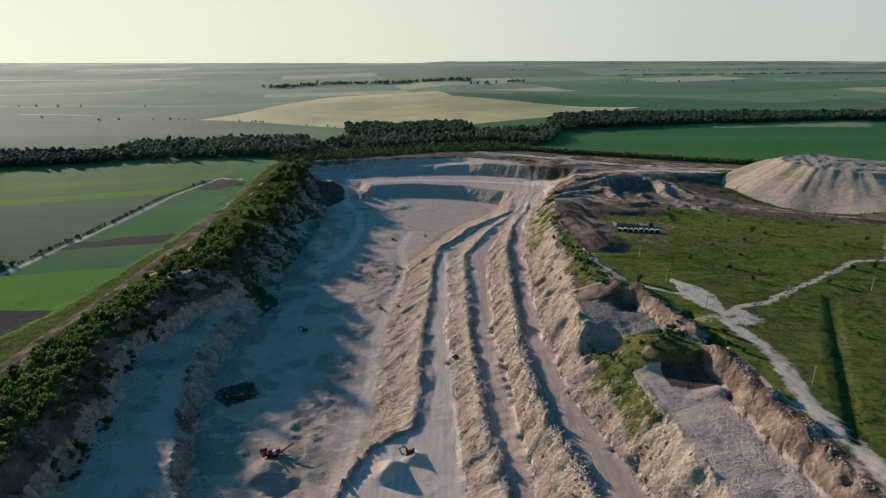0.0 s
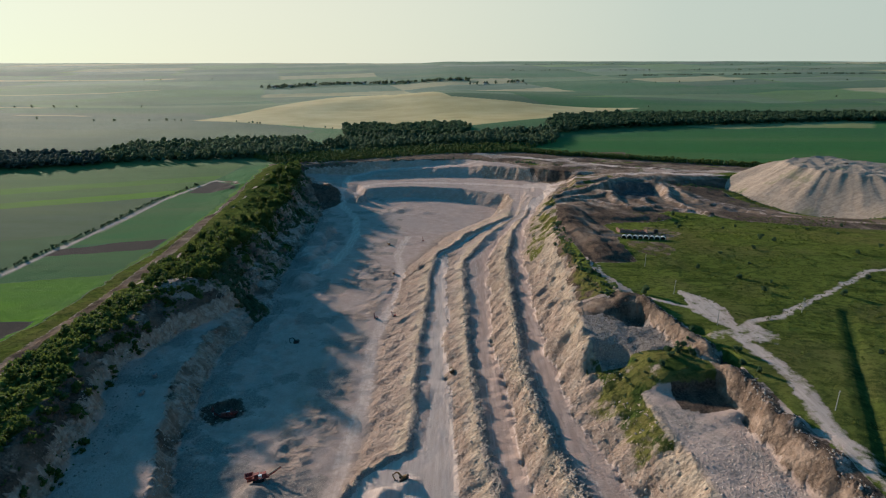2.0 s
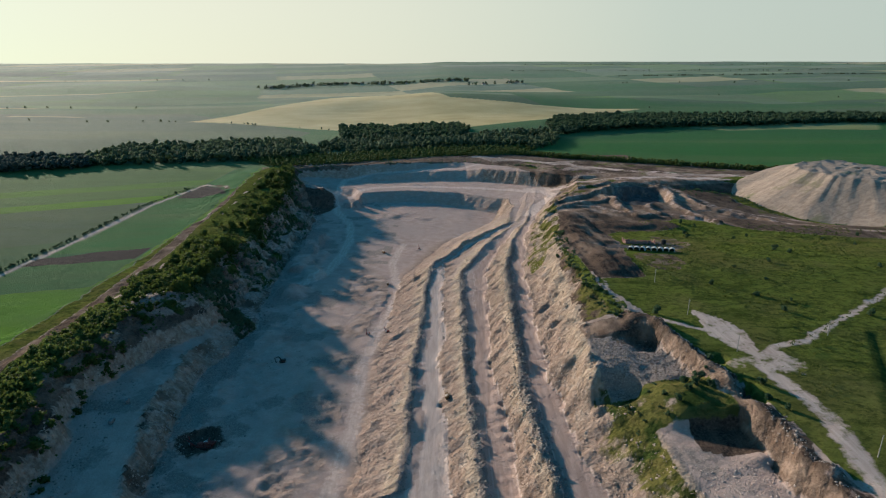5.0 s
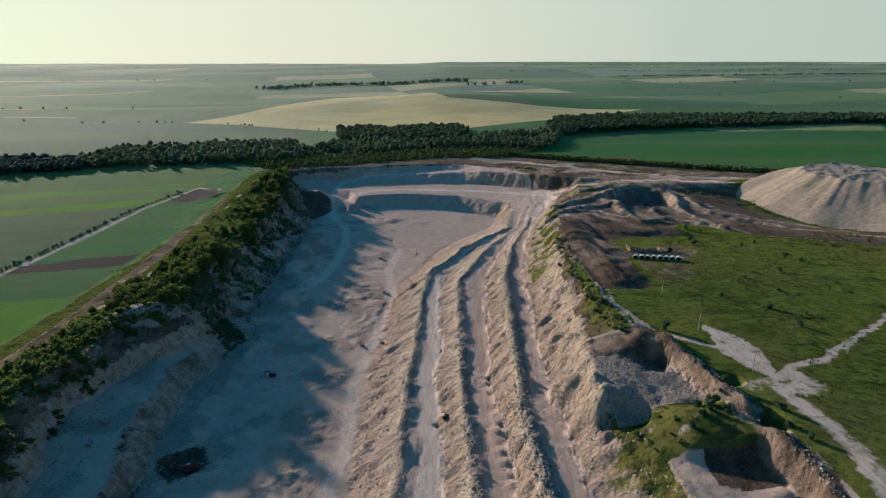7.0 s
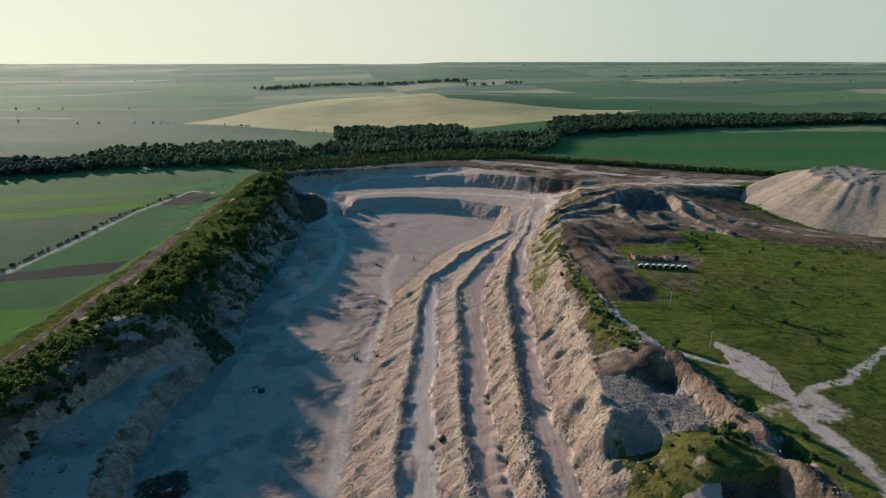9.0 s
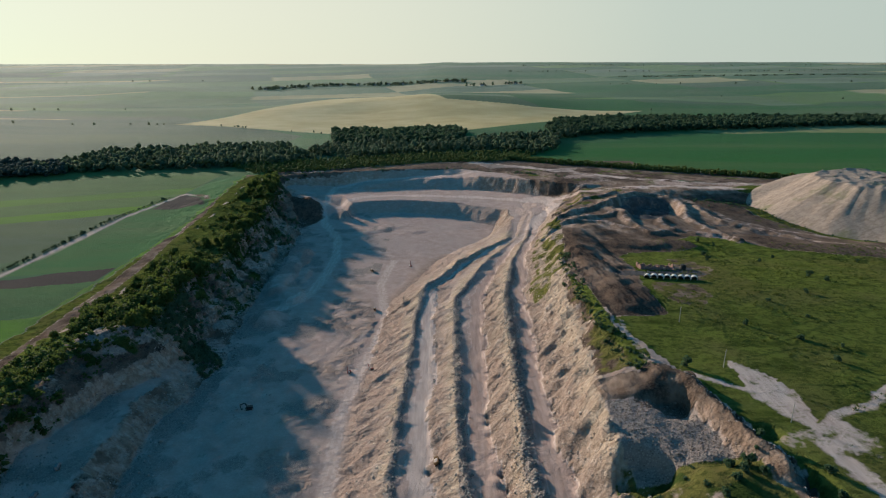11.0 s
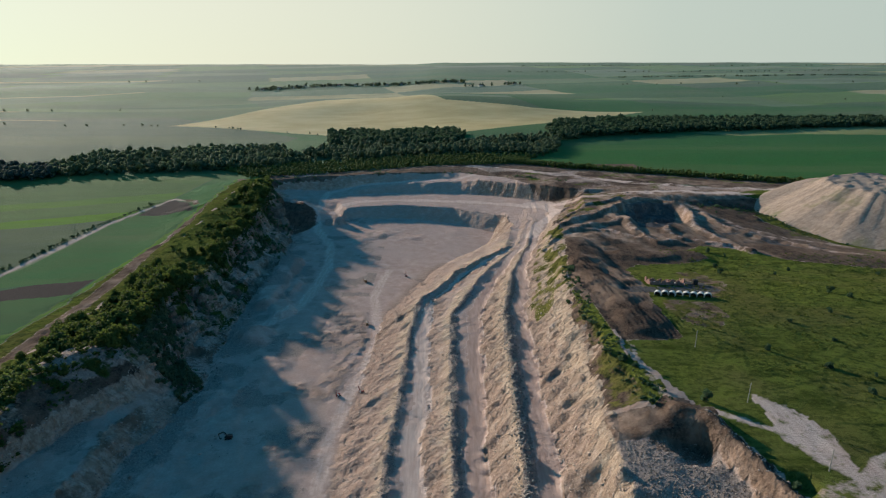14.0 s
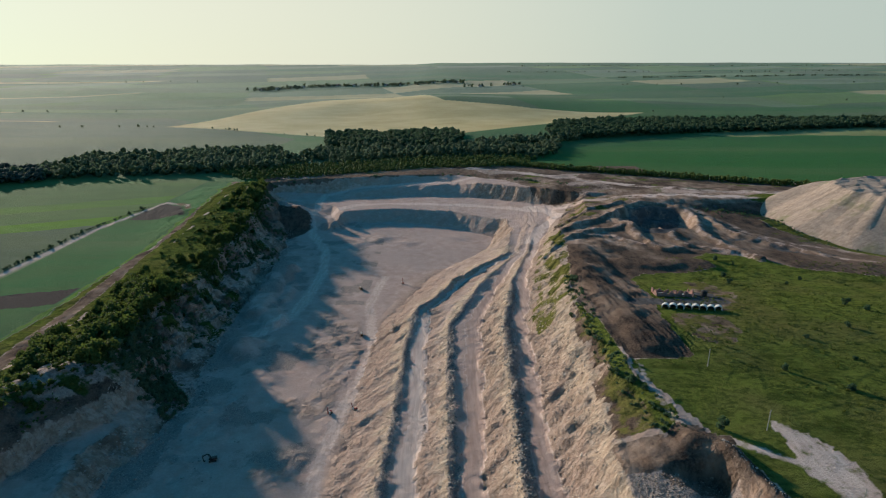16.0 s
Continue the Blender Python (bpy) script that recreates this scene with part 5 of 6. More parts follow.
# small cones of drill dust in rows on the lower shelf
gx, gy = np.meshgrid(np.arange(60, 160, 2.3), np.arange(60, 260, 2.3))
gx, gy = gx.ravel() * 0.94 - gy.ravel() * 0.34 + 60, gx.ravel() * 0.34 + gy.ravel() * 0.94 + 20
cones = len(gx)
x, y = np.concatenate([x, gx + rng.normal(size=cones) * 0.25]), np.concatenate([y, gy + rng.normal(size=cones) * 0.25])
keep = ((y < 222) | (y > 248)) & (y > 135) & (y < 284) & (x > along(LINES[17], y)[0] + 1) & (x < along(LINES[18], y)[0] - 0.5) & ((y < 204) | (y > 240))
x, y = x[keep], y[keep]
s = np.where(y < 222, 0.65 + 0.5 * rng.uniform(0, 1, len(x)), 0.22 + 0.8 * rng.uniform(0, 1, len(x)) ** 3)
low = y < 222
scatter("head_rubble", kinds, np.stack([x, y, heights(x, y) - 0.02 * s, s], -1)[~low], STONE_BROWN, "brown and grey broken limestone at the head of the shelf", "rubble", rng, 0.3, squash=(0.55, 1.15))
scatter("shelf_rubble", kinds, np.stack([x, y, heights(x, y) - 0.02 * s, s], -1)[low], STONE_PALE, "broken pale limestone rubble on the upper shelf", "rubble", rng, 0.3, squash=(0.55, 1.15))
rows = [strew_line(6, 190, 420, 1500, 6, 0.4, 1.6, 3), strew_line(4, 190, 330, 500, 5, 0.4, 1.5, 8), strew_line(6, 420, 760, 900, 4, 0.5, 2.0, 2), strew_line(16, 150, 520, 700, 1.6, 0.25, 0.9, 2.5),
        strew_line(13, 150, 500, 200, 1.2, 0.2, 0.7, 2), strew_line(10, 180, 480, 200, 1.2, 0.2, 0.7, 2), strew_line(7, 200, 480, 300, 2, 0.25, 1.0, 3), strew_line(19, 135, 290, 500, 1.2, 0.3, 1.2, 1)]
x, y = rng.uniform(-130, -75, 1500), rng.uniform(200, 480, 1500)
keep = fbm(x, y, 40, 98, 3) > 0.1
x, y = x[keep], y[keep]
s = 0.3 + 1.3 * rng.uniform(0, 1, len(x)) ** 4
rows.append(np.stack([x, y, heights(x, y) + 0.1 * s, s], -1))
def strew_band(k, y0, y1, count, lo, hi, power=3.0):
    y = rng.uniform(y0, y1, count)
    xa, xb = along(LINES[k], y)[0], along(LINES[k + 1], y)[0]
    x = xa + (xb - xa) * rng.uniform(0, 1, count)
    s = lo + (hi - lo) * rng.uniform(0, 1, count) ** power
    keep = fbm(x, y, 11, 57, 3) > -0.12
    return np.stack([x, y, heights(x, y) + 0.1 * s, s], -1)[keep]


rows += [strew_band(16, 140, 560, 900, 0.2, 1.2, 4.0), strew_band(3, 190, 420, 900, 0.3, 1.4), strew_band(5, 200, 640, 1600, 0.3, 1.6)]
scatter("scree", kinds, np.vstack(rows), STONE, "loose limestone scree on slopes and quarry floor", "stones", rng, 0.5)

rows = [strew_band(k, y0, y1, n, 0.4, 2.0, 3.6) for k, y0, y1, n in ((7, 190, 560, 1900), (10, 180, 540, 1500), (13, 160, 540, 1700), (16, 140, 560, 3000), (5, 200, 700, 1600), (3, 190, 420, 900))]
rows = np.vstack(rows)
rows[:, 2] -= 0.26 * rows[:, 3]
scatter("slope_rocks", kinds, rows, STONE_SLOPE, "cream and brown limestone rocks embedded in the cut slopes", "rocks", rng, 0.6)

# single boulders on the berms
boulder_first = []
for k, (bv, bf) in enumerate(kinds[:4]):
    boulder_first.append(tagged(new("boulder", mesh_of("boulder", bv * 2.0, bf, STONE_GREY if k % 2 else STONE)), "rough grey limestone boulder on the haul road berm", "boulder", "boulders on the berms"))
spots = [(float(along(LINES[14], y)[0]) + rng.normal() * 1.3, y) for y in rng.uniform(155, 420, 90)] + [(float(along(LINES[11], y)[0]) + rng.normal() * 1.0, y) for y in rng.uniform(165, 400, 40)]
spots += [(float(along(LINES[6], y)[0]) + 4 + rng.normal() * 4, y) for y in rng.uniform(200, 420, 40)]
for k, (x, y) in enumerate(spots):
    size = 0.5 + 0.55 * rng.uniform() ** 2
    m = pose(x, y, ground_z(x, y) + 0.15 * size, rng.uniform(-25, 25), rng.uniform(-25, 25), rng.uniform(0, 360))
    ob = boulder_first[k] if k < 4 else copy_thing(boulder_first[k % 4], m)
    ob.matrix_basis = m
    ob.scale = (size, size * rng.uniform(0.8, 1.2), size)


# ---- things made by people ----
def paint(name, colour, rough=0.6, metal=0.0, wear=(0.35, 0.28, 0.22), amount=0.35):
    g = Nodes(name, rough)
    g.out.inputs["Metallic"].default_value = metal
    g.colour(g.mix(g.fit(g.noise(1.4, 5), 0.45, 0.75, 0.0, amount), colour, wear))
    g.bump(g.noise(12, 3), 0.15, 0.02)
    return g.m


YELLOW = paint("dusty_yellow_paint", (0.17, 0.085, 0.025))
RED = paint("dusty_red_paint", (0.22, 0.03, 0.024), amount=0.35)
WHITE = paint("white_paint", (0.70, 0.68, 0.63), amount=0.25)
GREY = paint("grey_paint", (0.16, 0.16, 0.155), 0.5, amount=0.25)
DARK = paint("dark_steel", (0.035, 0.033, 0.032), 0.6, 0.4, (0.16, 0.13, 0.11))
RUBBER = paint("rubber", (0.02, 0.02, 0.02), 0.85, 0.0, (0.13, 0.11, 0.09))
GLASS = paint("cab_glass", (0.02, 0.03, 0.035), 0.08, 0.0, (0.05, 0.05, 0.05), 0.2)
CONCRETE = paint("weathered_concrete", (0.55, 0.51, 0.46), 0.9, 0.0, (0.30, 0.27, 0.23), 0.5)
BRICK = paint("broken_brickwork", (0.22, 0.115, 0.09), 0.9, 0.0, (0.42, 0.32, 0.27), 0.6)
TIMBER = paint("weathered_pole", (0.34, 0.31, 0.26), 0.9, 0.0, (0.28, 0.25, 0.21), 0.5)
CERAMIC = paint("insulator_glaze", (0.30, 0.28, 0.25), 0.3)
PLASTER = paint("pale_plaster", (0.62, 0.58, 0.50), 0.9)
ROOFING = paint("roof_tiles", (0.20, 0.13, 0.11), 0.9)
LOAD = stone_material("truck_load", (0.35, 0.29, 0.24), (0.50, 0.42, 0.35))


def part(name, bm, material, parent, label=""):
    """Links a bmesh as one mesh object under a thing or a part."""
    me = bpy.data.meshes.new(name)
    bm.to_mesh(me)
    bm.free()
    me.materials.append(material)
    ob = new(name, me)
    ob.parent = parent
    if label:
        tagged(ob, label)
    return ob


def box(x, y, z, sx, sy, sz, bevel=0.06, taper=1.0, bm=None):
    """A bevelled block, its middle at (x, y), its foot at z, its top narrower by taper."""
    bm = bm or bmesh.new()
    made = bmesh.ops.create_cube(bm, size=1.0)["verts"]
    for v in made:
        k = taper if v.co.z > 0 else 1.0
        v.co = Vector((x + v.co.x * sx * k, y + v.co.y * sy * k, z + (v.co.z + 0.5) * sz))
    if bevel:
        edges = list({e for v in made for e in v.link_edges})
        bmesh.ops.bevel(bm, geom=edges, offset=min(bevel, sx / 4, sy / 4, sz / 4), segments=1, affect='EDGES')
    return bm


def beam(points, widths, thick, bm=None):
    """A bent arm through points (y, z) in the plane x = 0, with its depth at each point."""
    bm = bm or bmesh.new()
    rings = []
    for k, ((y, z), w) in enumerate(zip(points, widths)):
        a, b = points[max(k - 1, 0)], points[min(k + 1, len(points) - 1)]
        d = Vector((b[0] - a[0], b[1] - a[1])).normalized()
        n = Vector((-d.y, d.x))
        rings.append([bm.verts.new((sx * thick / 2, y + n.x * s * w / 2, z + n.y * s * w / 2)) for sx, s in ((-1, -1), (1, -1), (1, 1), (-1, 1))])
    for p, q in zip(rings, rings[1:]):
        for k in range(4):
            bm.faces.new((p[k], p[(k + 1) % 4], q[(k + 1) % 4], q[k]))
    bm.faces.new(rings[0][::-1])
    bm.faces.new(rings[-1])
    bmesh.ops.recalc_face_normals(bm, faces=bm.faces)
    return bm


def turned(profile, sides=16, axis='Z', at=(0, 0, 0)):
    """A lathed form from (radius, height) pairs."""
    bm = bmesh.new()
    rings = []
    for r, h in profile:
        ring = []
        for k in range(sides):
            t = k * 2 * math.pi / sides
            p = (r * math.cos(t), r * math.sin(t), h) if axis == 'Z' else (h, r * math.cos(t), r * math.sin(t))
            ring.append(bm.verts.new(Vector(p) + Vector(at)))
        rings.append(ring)
    for a, b in zip(rings, rings[1:]):
        for k in range(sides):
            bm.faces.new((a[k], a[(k + 1) % sides], b[(k + 1) % sides], b[k]))
    bm.faces.new(rings[0][::-1])
    bm.faces.new(rings[-1])
    bmesh.ops.recalc_face_normals(bm, faces=bm.faces)
    return bm


def crawler(x, length, height, width):
    """A crawler track: a long rounded loop with pads."""
    bm = bmesh.new()
    outline = []
    r = height / 2
    for k in range(9):
        t = -math.pi / 2 + k * math.pi / 8
        outline.append((length / 2 - r + r * math.cos(t), r + r * math.sin(t)))
    for k in range(9):
        t = math.pi / 2 + k * math.pi / 8
        outline.append((-length / 2 + r + r * math.cos(t), r + r * math.sin(t)))
    a = [bm.verts.new((x - width / 2, y, z)) for y, z in outline]
    b = [bm.verts.new((x + width / 2, y, z)) for y, z in outline]
    n = len(outline)
    for k in range(n):
        bm.faces.new((a[k], a[(k + 1) % n], b[(k + 1) % n], b[k]))
    bm.faces.new(a[::-1])
    bm.faces.new(b)
    for k in range(int(length / 0.5)):
        box(x, -length / 2 + 0.35 + k * 0.5, height - 0.03, width * 1.05, 0.3, 0.08, 0, 1, bm)
    bmesh.ops.recalc_face_normals(bm, faces=bm.faces)
    return bm


def excavator(colour, label):
    e = tagged(new("excavator"), label, "excavator", "excavators in the quarry")
    for x in (-1.3, 1.3):
        part("track", crawler(x, 4.6, 1.0, 0.65), DARK, e)
    part("undercarriage", box(0, 0, 0.35, 2.2, 2.4, 0.75), DARK, e)
    part("slewing_ring", turned([(0.8, 1.05), (0.8, 1.3)], 20), DARK, e)
    part("engine_housing", box(0.15, -1.1, 1.3, 2.7, 3.0, 1.25, 0.15), colour, e)
    part("counterweight", box(0, -2.55, 1.25, 2.8, 0.7, 1.3, 0.25), DARK, e)
    cab = part("cab", box(-0.9, 0.9, 1.3, 1.05, 1.7, 1.75, 0.15, 0.92), colour, e)
    part("window", box(-0.9, 1.73, 1.9, 0.8, 0.06, 0.95, 0.02), GLASS, cab)
    part("window", box(-1.42, 0.95, 1.95, 0.06, 1.2, 0.85, 0.02), GLASS, cab)
    part("boom", beam([(0.3, 1.9), (1.9, 4.6), (3.2, 5.2), (5.6, 4.2)], [0.5, 0.8, 0.75, 0.45], 0.5), colour, e)
    part("stick", beam([(5.3, 4.9), (5.7, 4.1), (5.2, 1.5)], [0.35, 0.6, 0.35], 0.4), colour, e)
    part("bucket", beam([(5.4, 1.6), (4.9, 0.9), (4.3, 0.7), (4.0, 1.1)], [0.35, 0.55, 0.5, 0.1], 1.3), DARK, e)
    part("hydraulic_ram", beam([(1.0, 1.8), (2.4, 4.3)], [0.2, 0.14], 0.2), DARK, e)
    return e


def dump_truck():
    t = tagged(new("dump_truck"), "dusty orange dump truck loaded with stone on the haul road", "truck", "trucks in the quarry")
    part("chassis", box(0, 0, 0.75, 1.1, 7.6, 0.4), DARK, t)
    cab = part("cab", box(0, 3.1, 0.95, 2.3, 1.7, 1.9, 0.15, 0.93), YELLOW, t)
    part("windscreen", box(0, 3.92, 1.85, 1.9, 0.06, 0.8, 0.02), GLASS, cab)
    part("dump_body", box(0, -0.9, 1.25, 2.4, 4.9, 1.3, 0.08, 1.1), YELLOW, t)
    bm = bmesh.new()
    bmesh.ops.create_icosphere(bm, subdivisions=2, radius=1.0)
    for v in bm.verts:
        v.co = Vector((v.co.x * 1.15, -0.9 + v.co.y * 2.3, 2.45 + max(v.co.z, -0.2) * 0.7 + 0.1 * noise.noise(v.co * 3)))
    part("stone_load", bm, LOAD, t, "pale broken stone")
    for y in (2.8, -1.3, -2.7):
        for x in (-1.0, 1.0):
            w = part("wheel", turned([(0.42, -0.2), (0.55, -0.16), (0.55, 0.16), (0.42, 0.2)], 16, 'X', (x, y, 0.55)), RUBBER, t)
            part("rim", turned([(0.3, -0.22), (0.3, 0.22)], 12, 'X', (x, y, 0.55)), DARK, w)
    return t


def van():
    t = tagged(new("van"), "small grey works van parked on the lower road", "van", "vans on the lower road")
    body = part("body", box(0, 0, 0.4, 1.8, 4.4, 1.0, 0.15), GREY, t)
    part("upper_body", box(0, -0.5, 1.38, 1.7, 3.2, 0.7, 0.15, 0.86), GREY, t)
    part("windscreen", box(0, 1.0, 1.42, 1.4, 0.12, 0.5, 0.03), GLASS, body)
    for y in (1.4, -1.4):
        for x in (-0.8, 0.8):
            part("wheel", turned([(0.3, -0.1), (0.34, -0.08), (0.34, 0.08), (0.3, 0.1)], 14, 'X', (x, y, 0.34)), RUBBER, t)
    return t


def mobile_crusher(label):
    c = tagged(new("mobile_crusher"), label, "crusher")
    for x in (-1.5, 1.5):
        part("track", crawler(x, 5.0, 1.1, 0.6), DARK, c)
    part("chassis", box(0, 0, 1.0, 2.4, 9.5, 0.7, 0.1), RED, c)
    bm = bmesh.new()
    ring = [[bm.verts.new((sx * w, -3.6 + sy * d, z)) for sx, sy in ((-1, -1), (1, -1), (1, 1), (-1, 1))] for w, d, z in ((0.9, 1.0, 2.0), (1.9, 1.9, 3.8), (1.75, 1.75, 3.8), (0.8, 0.9, 2.1))]
    for a, b in zip(ring, ring[1:]):
        for k in range(4):
            bm.faces.new((a[k], a[(k + 1) % 4], b[(k + 1) % 4], b[k]))
    bm.faces.new(ring[-1])
    bmesh.ops.recalc_face_normals(bm, faces=bm.faces)
    part("hopper", bm, RED, c)
    part("jaw_box", box(0, -0.6, 1.7, 2.2, 2.4, 1.9, 0.12), RED, c)
    part("engine_box", box(0, 2.4, 1.7, 2.4, 2.6, 1.6, 0.15), RED, c)
    part("control_cab", box(1.6, 0.9, 1.7, 1.3, 1.5, 1.8, 0.1), WHITE, c, "white control cab")
    belt = part("conveyor", beam([(3.2, 1.0), (6.5, 2.4), (10.0, 4.2)], [0.5, 0.5, 0.4], 1.0), RED, c)
    part("belt", beam([(3.3, 1.32), (6.4, 2.7), (9.9, 4.45)], [0.06, 0.06, 0.06], 0.8), RUBBER, belt)
    bm = beam([(-1.0, 1.4), (2.5, 2.6), (5.5, 3.8)], [0.4, 0.4, 0.3], 0.8)
    bmesh.ops.rotate(bm, verts=bm.verts, cent=(0, 0, 0), matrix=Matrix.Rotation(radians(-78), 3, 'Z'))
    part("side_conveyor", bm, RED, c)
    return c


def drill_rig(label):
    d = tagged(new("drill_rig"), label, "drill", "drilling rigs")
    for x in (-1.1, 1.1):
        part("track", crawler(x, 3.6, 0.9, 0.5), DARK, d)
    part("engine_housing", box(0.3, -0.6, 0.9, 1.9, 3.0, 1.3, 0.15), RED, d)
    cab = part("cab", box(-0.6, 1.3, 0.9, 1.0, 1.2, 1.8, 0.1, 0.95), WHITE, d, "pale cab")
    part("window", box(-0.6, 1.92, 1.5, 0.8, 0.05, 0.9, 0.02), GLASS, cab)
    mast = part("mast", box(0.5, 2.4, 0.4, 0.5, 0.5, 7.0, 0.04), RED, d)
    part("drill_head", box(0.5, 2.7, 4.2, 0.4, 0.35, 0.9, 0.05), DARK, mast)
    part("brace", beam([(0.6, 1.6), (2.3, 3.2)], [0.25, 0.2], 0.25), DARK, d)
    return d


def place(ob, x, y, turn, sink=0.05):
    """Stands a thing on the ground, tilted with it."""
    e = 1.6
    gx = (ground_z(x + e, y) - ground_z(x - e, y)) / (2 * e)
    gy = (ground_z(x, y + e) - ground_z(x, y - e)) / (2 * e)
    n = Vector((-gx, -gy, 1)).normalized()
    lean = Vector((0, 0, 1)).rotation_difference(n).to_matrix().to_4x4()
    z = ground_z(x, y) - sink
    ob.matrix_basis = Matrix.Translation((x, y, z)) @ lean @ pose(0, 0, 0, 0, 0, turn) @ Matrix.Diagonal((*ob.scale, 1))
    return ob


def put(ob, x, y, turn, size=1.0):
    """A copy of a thing at another place, in another size."""
    c = copy_thing(ob, ob.matrix_basis)
    c.scale = (size, size, size)
    return place(c, x, y, turn)


dig = excavator(YELLOW, "dusty yellow excavator on a mound of spoil")
dig.scale = (0.75, 0.75, 0.75)
place(dig, -14, 216, 75)
digger = excavator(DARK, "dark excavator parked in the shade of the face")
digger.scale = (0.75, 0.75, 0.75)
place(digger, -94, 365, 110)
rig = drill_rig("small dusty drilling rig with raised mast on the quarry floor")
rig.scale = (0.6, 0.6, 0.6)
place(rig, -46, 404, 150)
put(rig, -33, 407, 60, 0.58)
put(rig, -19, 604, 20, 0.65)
lorry = dump_truck()
lorry.scale = (0.8, 0.8, 0.8)
place(lorry, 7, 301, 4)
put(lorry, -53, 590, 200, 0.8)
put(lorry, -41, 500, 190, 0.7)
wagon = van()
place(wagon, -156, 304, 20)
put(wagon, -155, 287, 10)
place(mobile_crusher("red mobile crusher with conveyors and white cab on pale ground"), -79, 232, -70)
put(rig, -119, 288, 40, 0.65)
place(mobile_crusher("red mobile crusher standing in a shaded dark hollow"), -111, 285, 75)


def power_pole(h):
    p = tagged(new("power_pole"), "weathered grey power pole standing in the meadow", "pole", "power poles")
    part("post", turned([(0.19, -0.5), (0.17, 0.4), (0.11, h)], 10), TIMBER, p)
    arm = part("crossarm", box(0, 0, h - 0.7, 1.8, 0.12, 0.14, 0.02), TIMBER, p)
    for x in (-0.75, 0.0, 0.75):
        zz = h - 0.55 if x else h - 0.02
        part("insulator", turned([(0.05, zz), (0.09, zz + 0.06), (0.09, zz + 0.16), (0.04, zz + 0.24)], 10, at=(x, 0, 0)), CERAMIC, arm)
    return p


mast = power_pole(7.6)
for k, (x, y, lean) in enumerate(((175, 279, 1.5), (228, 293, 1), (136.5, 193, 2), (120.5, 299, 3), (120, 343, 1), (126.5, 262, -2))):
    ob = mast if k == 0 else copy_thing(mast, mast.matrix_basis)
    ob.matrix_basis = pose(x, y, ground_z(x, y), 0, lean, 25 + 7 * k)


def culvert_arch():
    """A concrete culvert section: a thick half ring on short legs."""
    c = tagged(new("culvert_section"), "white concrete culvert arch in a row on the grass", "culvert", "culvert sections in a row")
    bm = bmesh.new()
    prof = []
    for k in range(13):
        t = math.pi * k / 12
        prof.append((math.cos(t), 0.75 + math.sin(t)))
    prof = [(1.0, 0.0)] + prof + [(-1.0, 0.0)]
    rows = []
    for y in (-1.3, 1.3):
        outer = [bm.verts.new((px * 1.72, y, pz * 1.5)) for px, pz in prof]
        inner = [bm.verts.new((px * 1.5, y, max(pz * 1.5 - 0.3 * (pz > 0.1), 0.0))) for px, pz in prof]
        rows.append((outer, inner))
    n = len(prof)
    for k in range(n - 1):
        for r in (0, 1):
            a, b = rows[0][r], rows[1][r]
            bm.faces.new((a[k], a[k + 1], b[k + 1], b[k]))
        for o, i in rows:
            bm.faces.new((o[k], o[k + 1], i[k + 1], i[k]))
    for k in (0, n - 1):
        bm.faces.new((rows[0][0][k], rows[1][0][k], rows[1][1][k], rows[0][1][k]))
    bmesh.ops.recalc_face_normals(bm, faces=bm.faces)
    part("arch", bm, CONCRETE, c)
    # dark sheet added across the far end so the opening looks shaded
    part("back_wall", box(0, 1.2, 0, 2.9, 0.12, 2.3, 0.02), DARK, c, "dark sheet standing for the shade inside the arch")
    return c


arch = culvert_arch()
for k in range(8):
    x, y = 126.5 + 3.75 * k, 406.5 - 0.25 * k
    ob = arch if k == 0 else copy_thing(arch, arch.matrix_basis)
    ob.matrix_basis = pose(x, y, ground_z(x, y) - 0.05, 0, 0, -24 + 5 * math.sin(k * 2.1))


def ruin():
    r = tagged(new("ruined_building"), "ruined brick building with broken pink walls behind the culverts", "ruin")
    rg = random.Random(4)

    def broken_wall(length, h, thick=0.5):
        bm = bmesh.new()
        n = int(length / 0.9)
        for k in range(n):
            hh = h * (0.45 + 0.55 * abs(math.sin(k * 0.9 + h))) * rg.uniform(0.7, 1.05)
            box(-length / 2 + 0.45 + k * 0.9, 0, 0, 0.93, thick, hh, 0.08, rg.uniform(0.85, 1), bm)
        return bm
    for name, x, y, a, ln, h in (("front_wall", 0, -3.5, 0, 15, 2.6), ("back_wall", 1, 4, 2, 16, 2.0), ("side_wall", -7.6, 0.2, 88, 7, 2.8), ("side_wall", 7.8, 0.4, 92, 6, 3.2), ("partition", 1.5, 0, 86, 6, 2.2)):
        bm = broken_wall(ln, h)
        bmesh.ops.transform(bm, matrix=pose(x, y, -0.2, 0, 0, a), verts=bm.verts)
        part(name, bm, BRICK, r)
    part("fallen_slab", box(4.5, -0.5, 0.2, 4.5, 3.2, 0.35, 0.05), CONCRETE, r, "fallen pale concrete slab")
    part("fallen_slab", box(-3.5, 0.8, 0.1, 3.6, 2.8, 0.35, 0.05), CONCRETE, r, "fallen pale concrete slab")
    return r


broken = ruin()
broken.scale = (1.35, 1.25, 1.3)
place(broken, 140, 432, 4, 0.1)
tank = tagged(new("water_tank"), "dark rusty steel tank beside the ruined building", "tank")
part("shell", turned([(1.4, 0.0), (1.7, 0.15), (1.7, 3.0), (1.5, 3.2), (0.5, 3.35)], 20), DARK, tank)
part("hatch", turned([(0.45, 3.3), (0.45, 3.55), (0.3, 3.6)], 14), DARK, tank)
place(tank, 157, 431, 0)


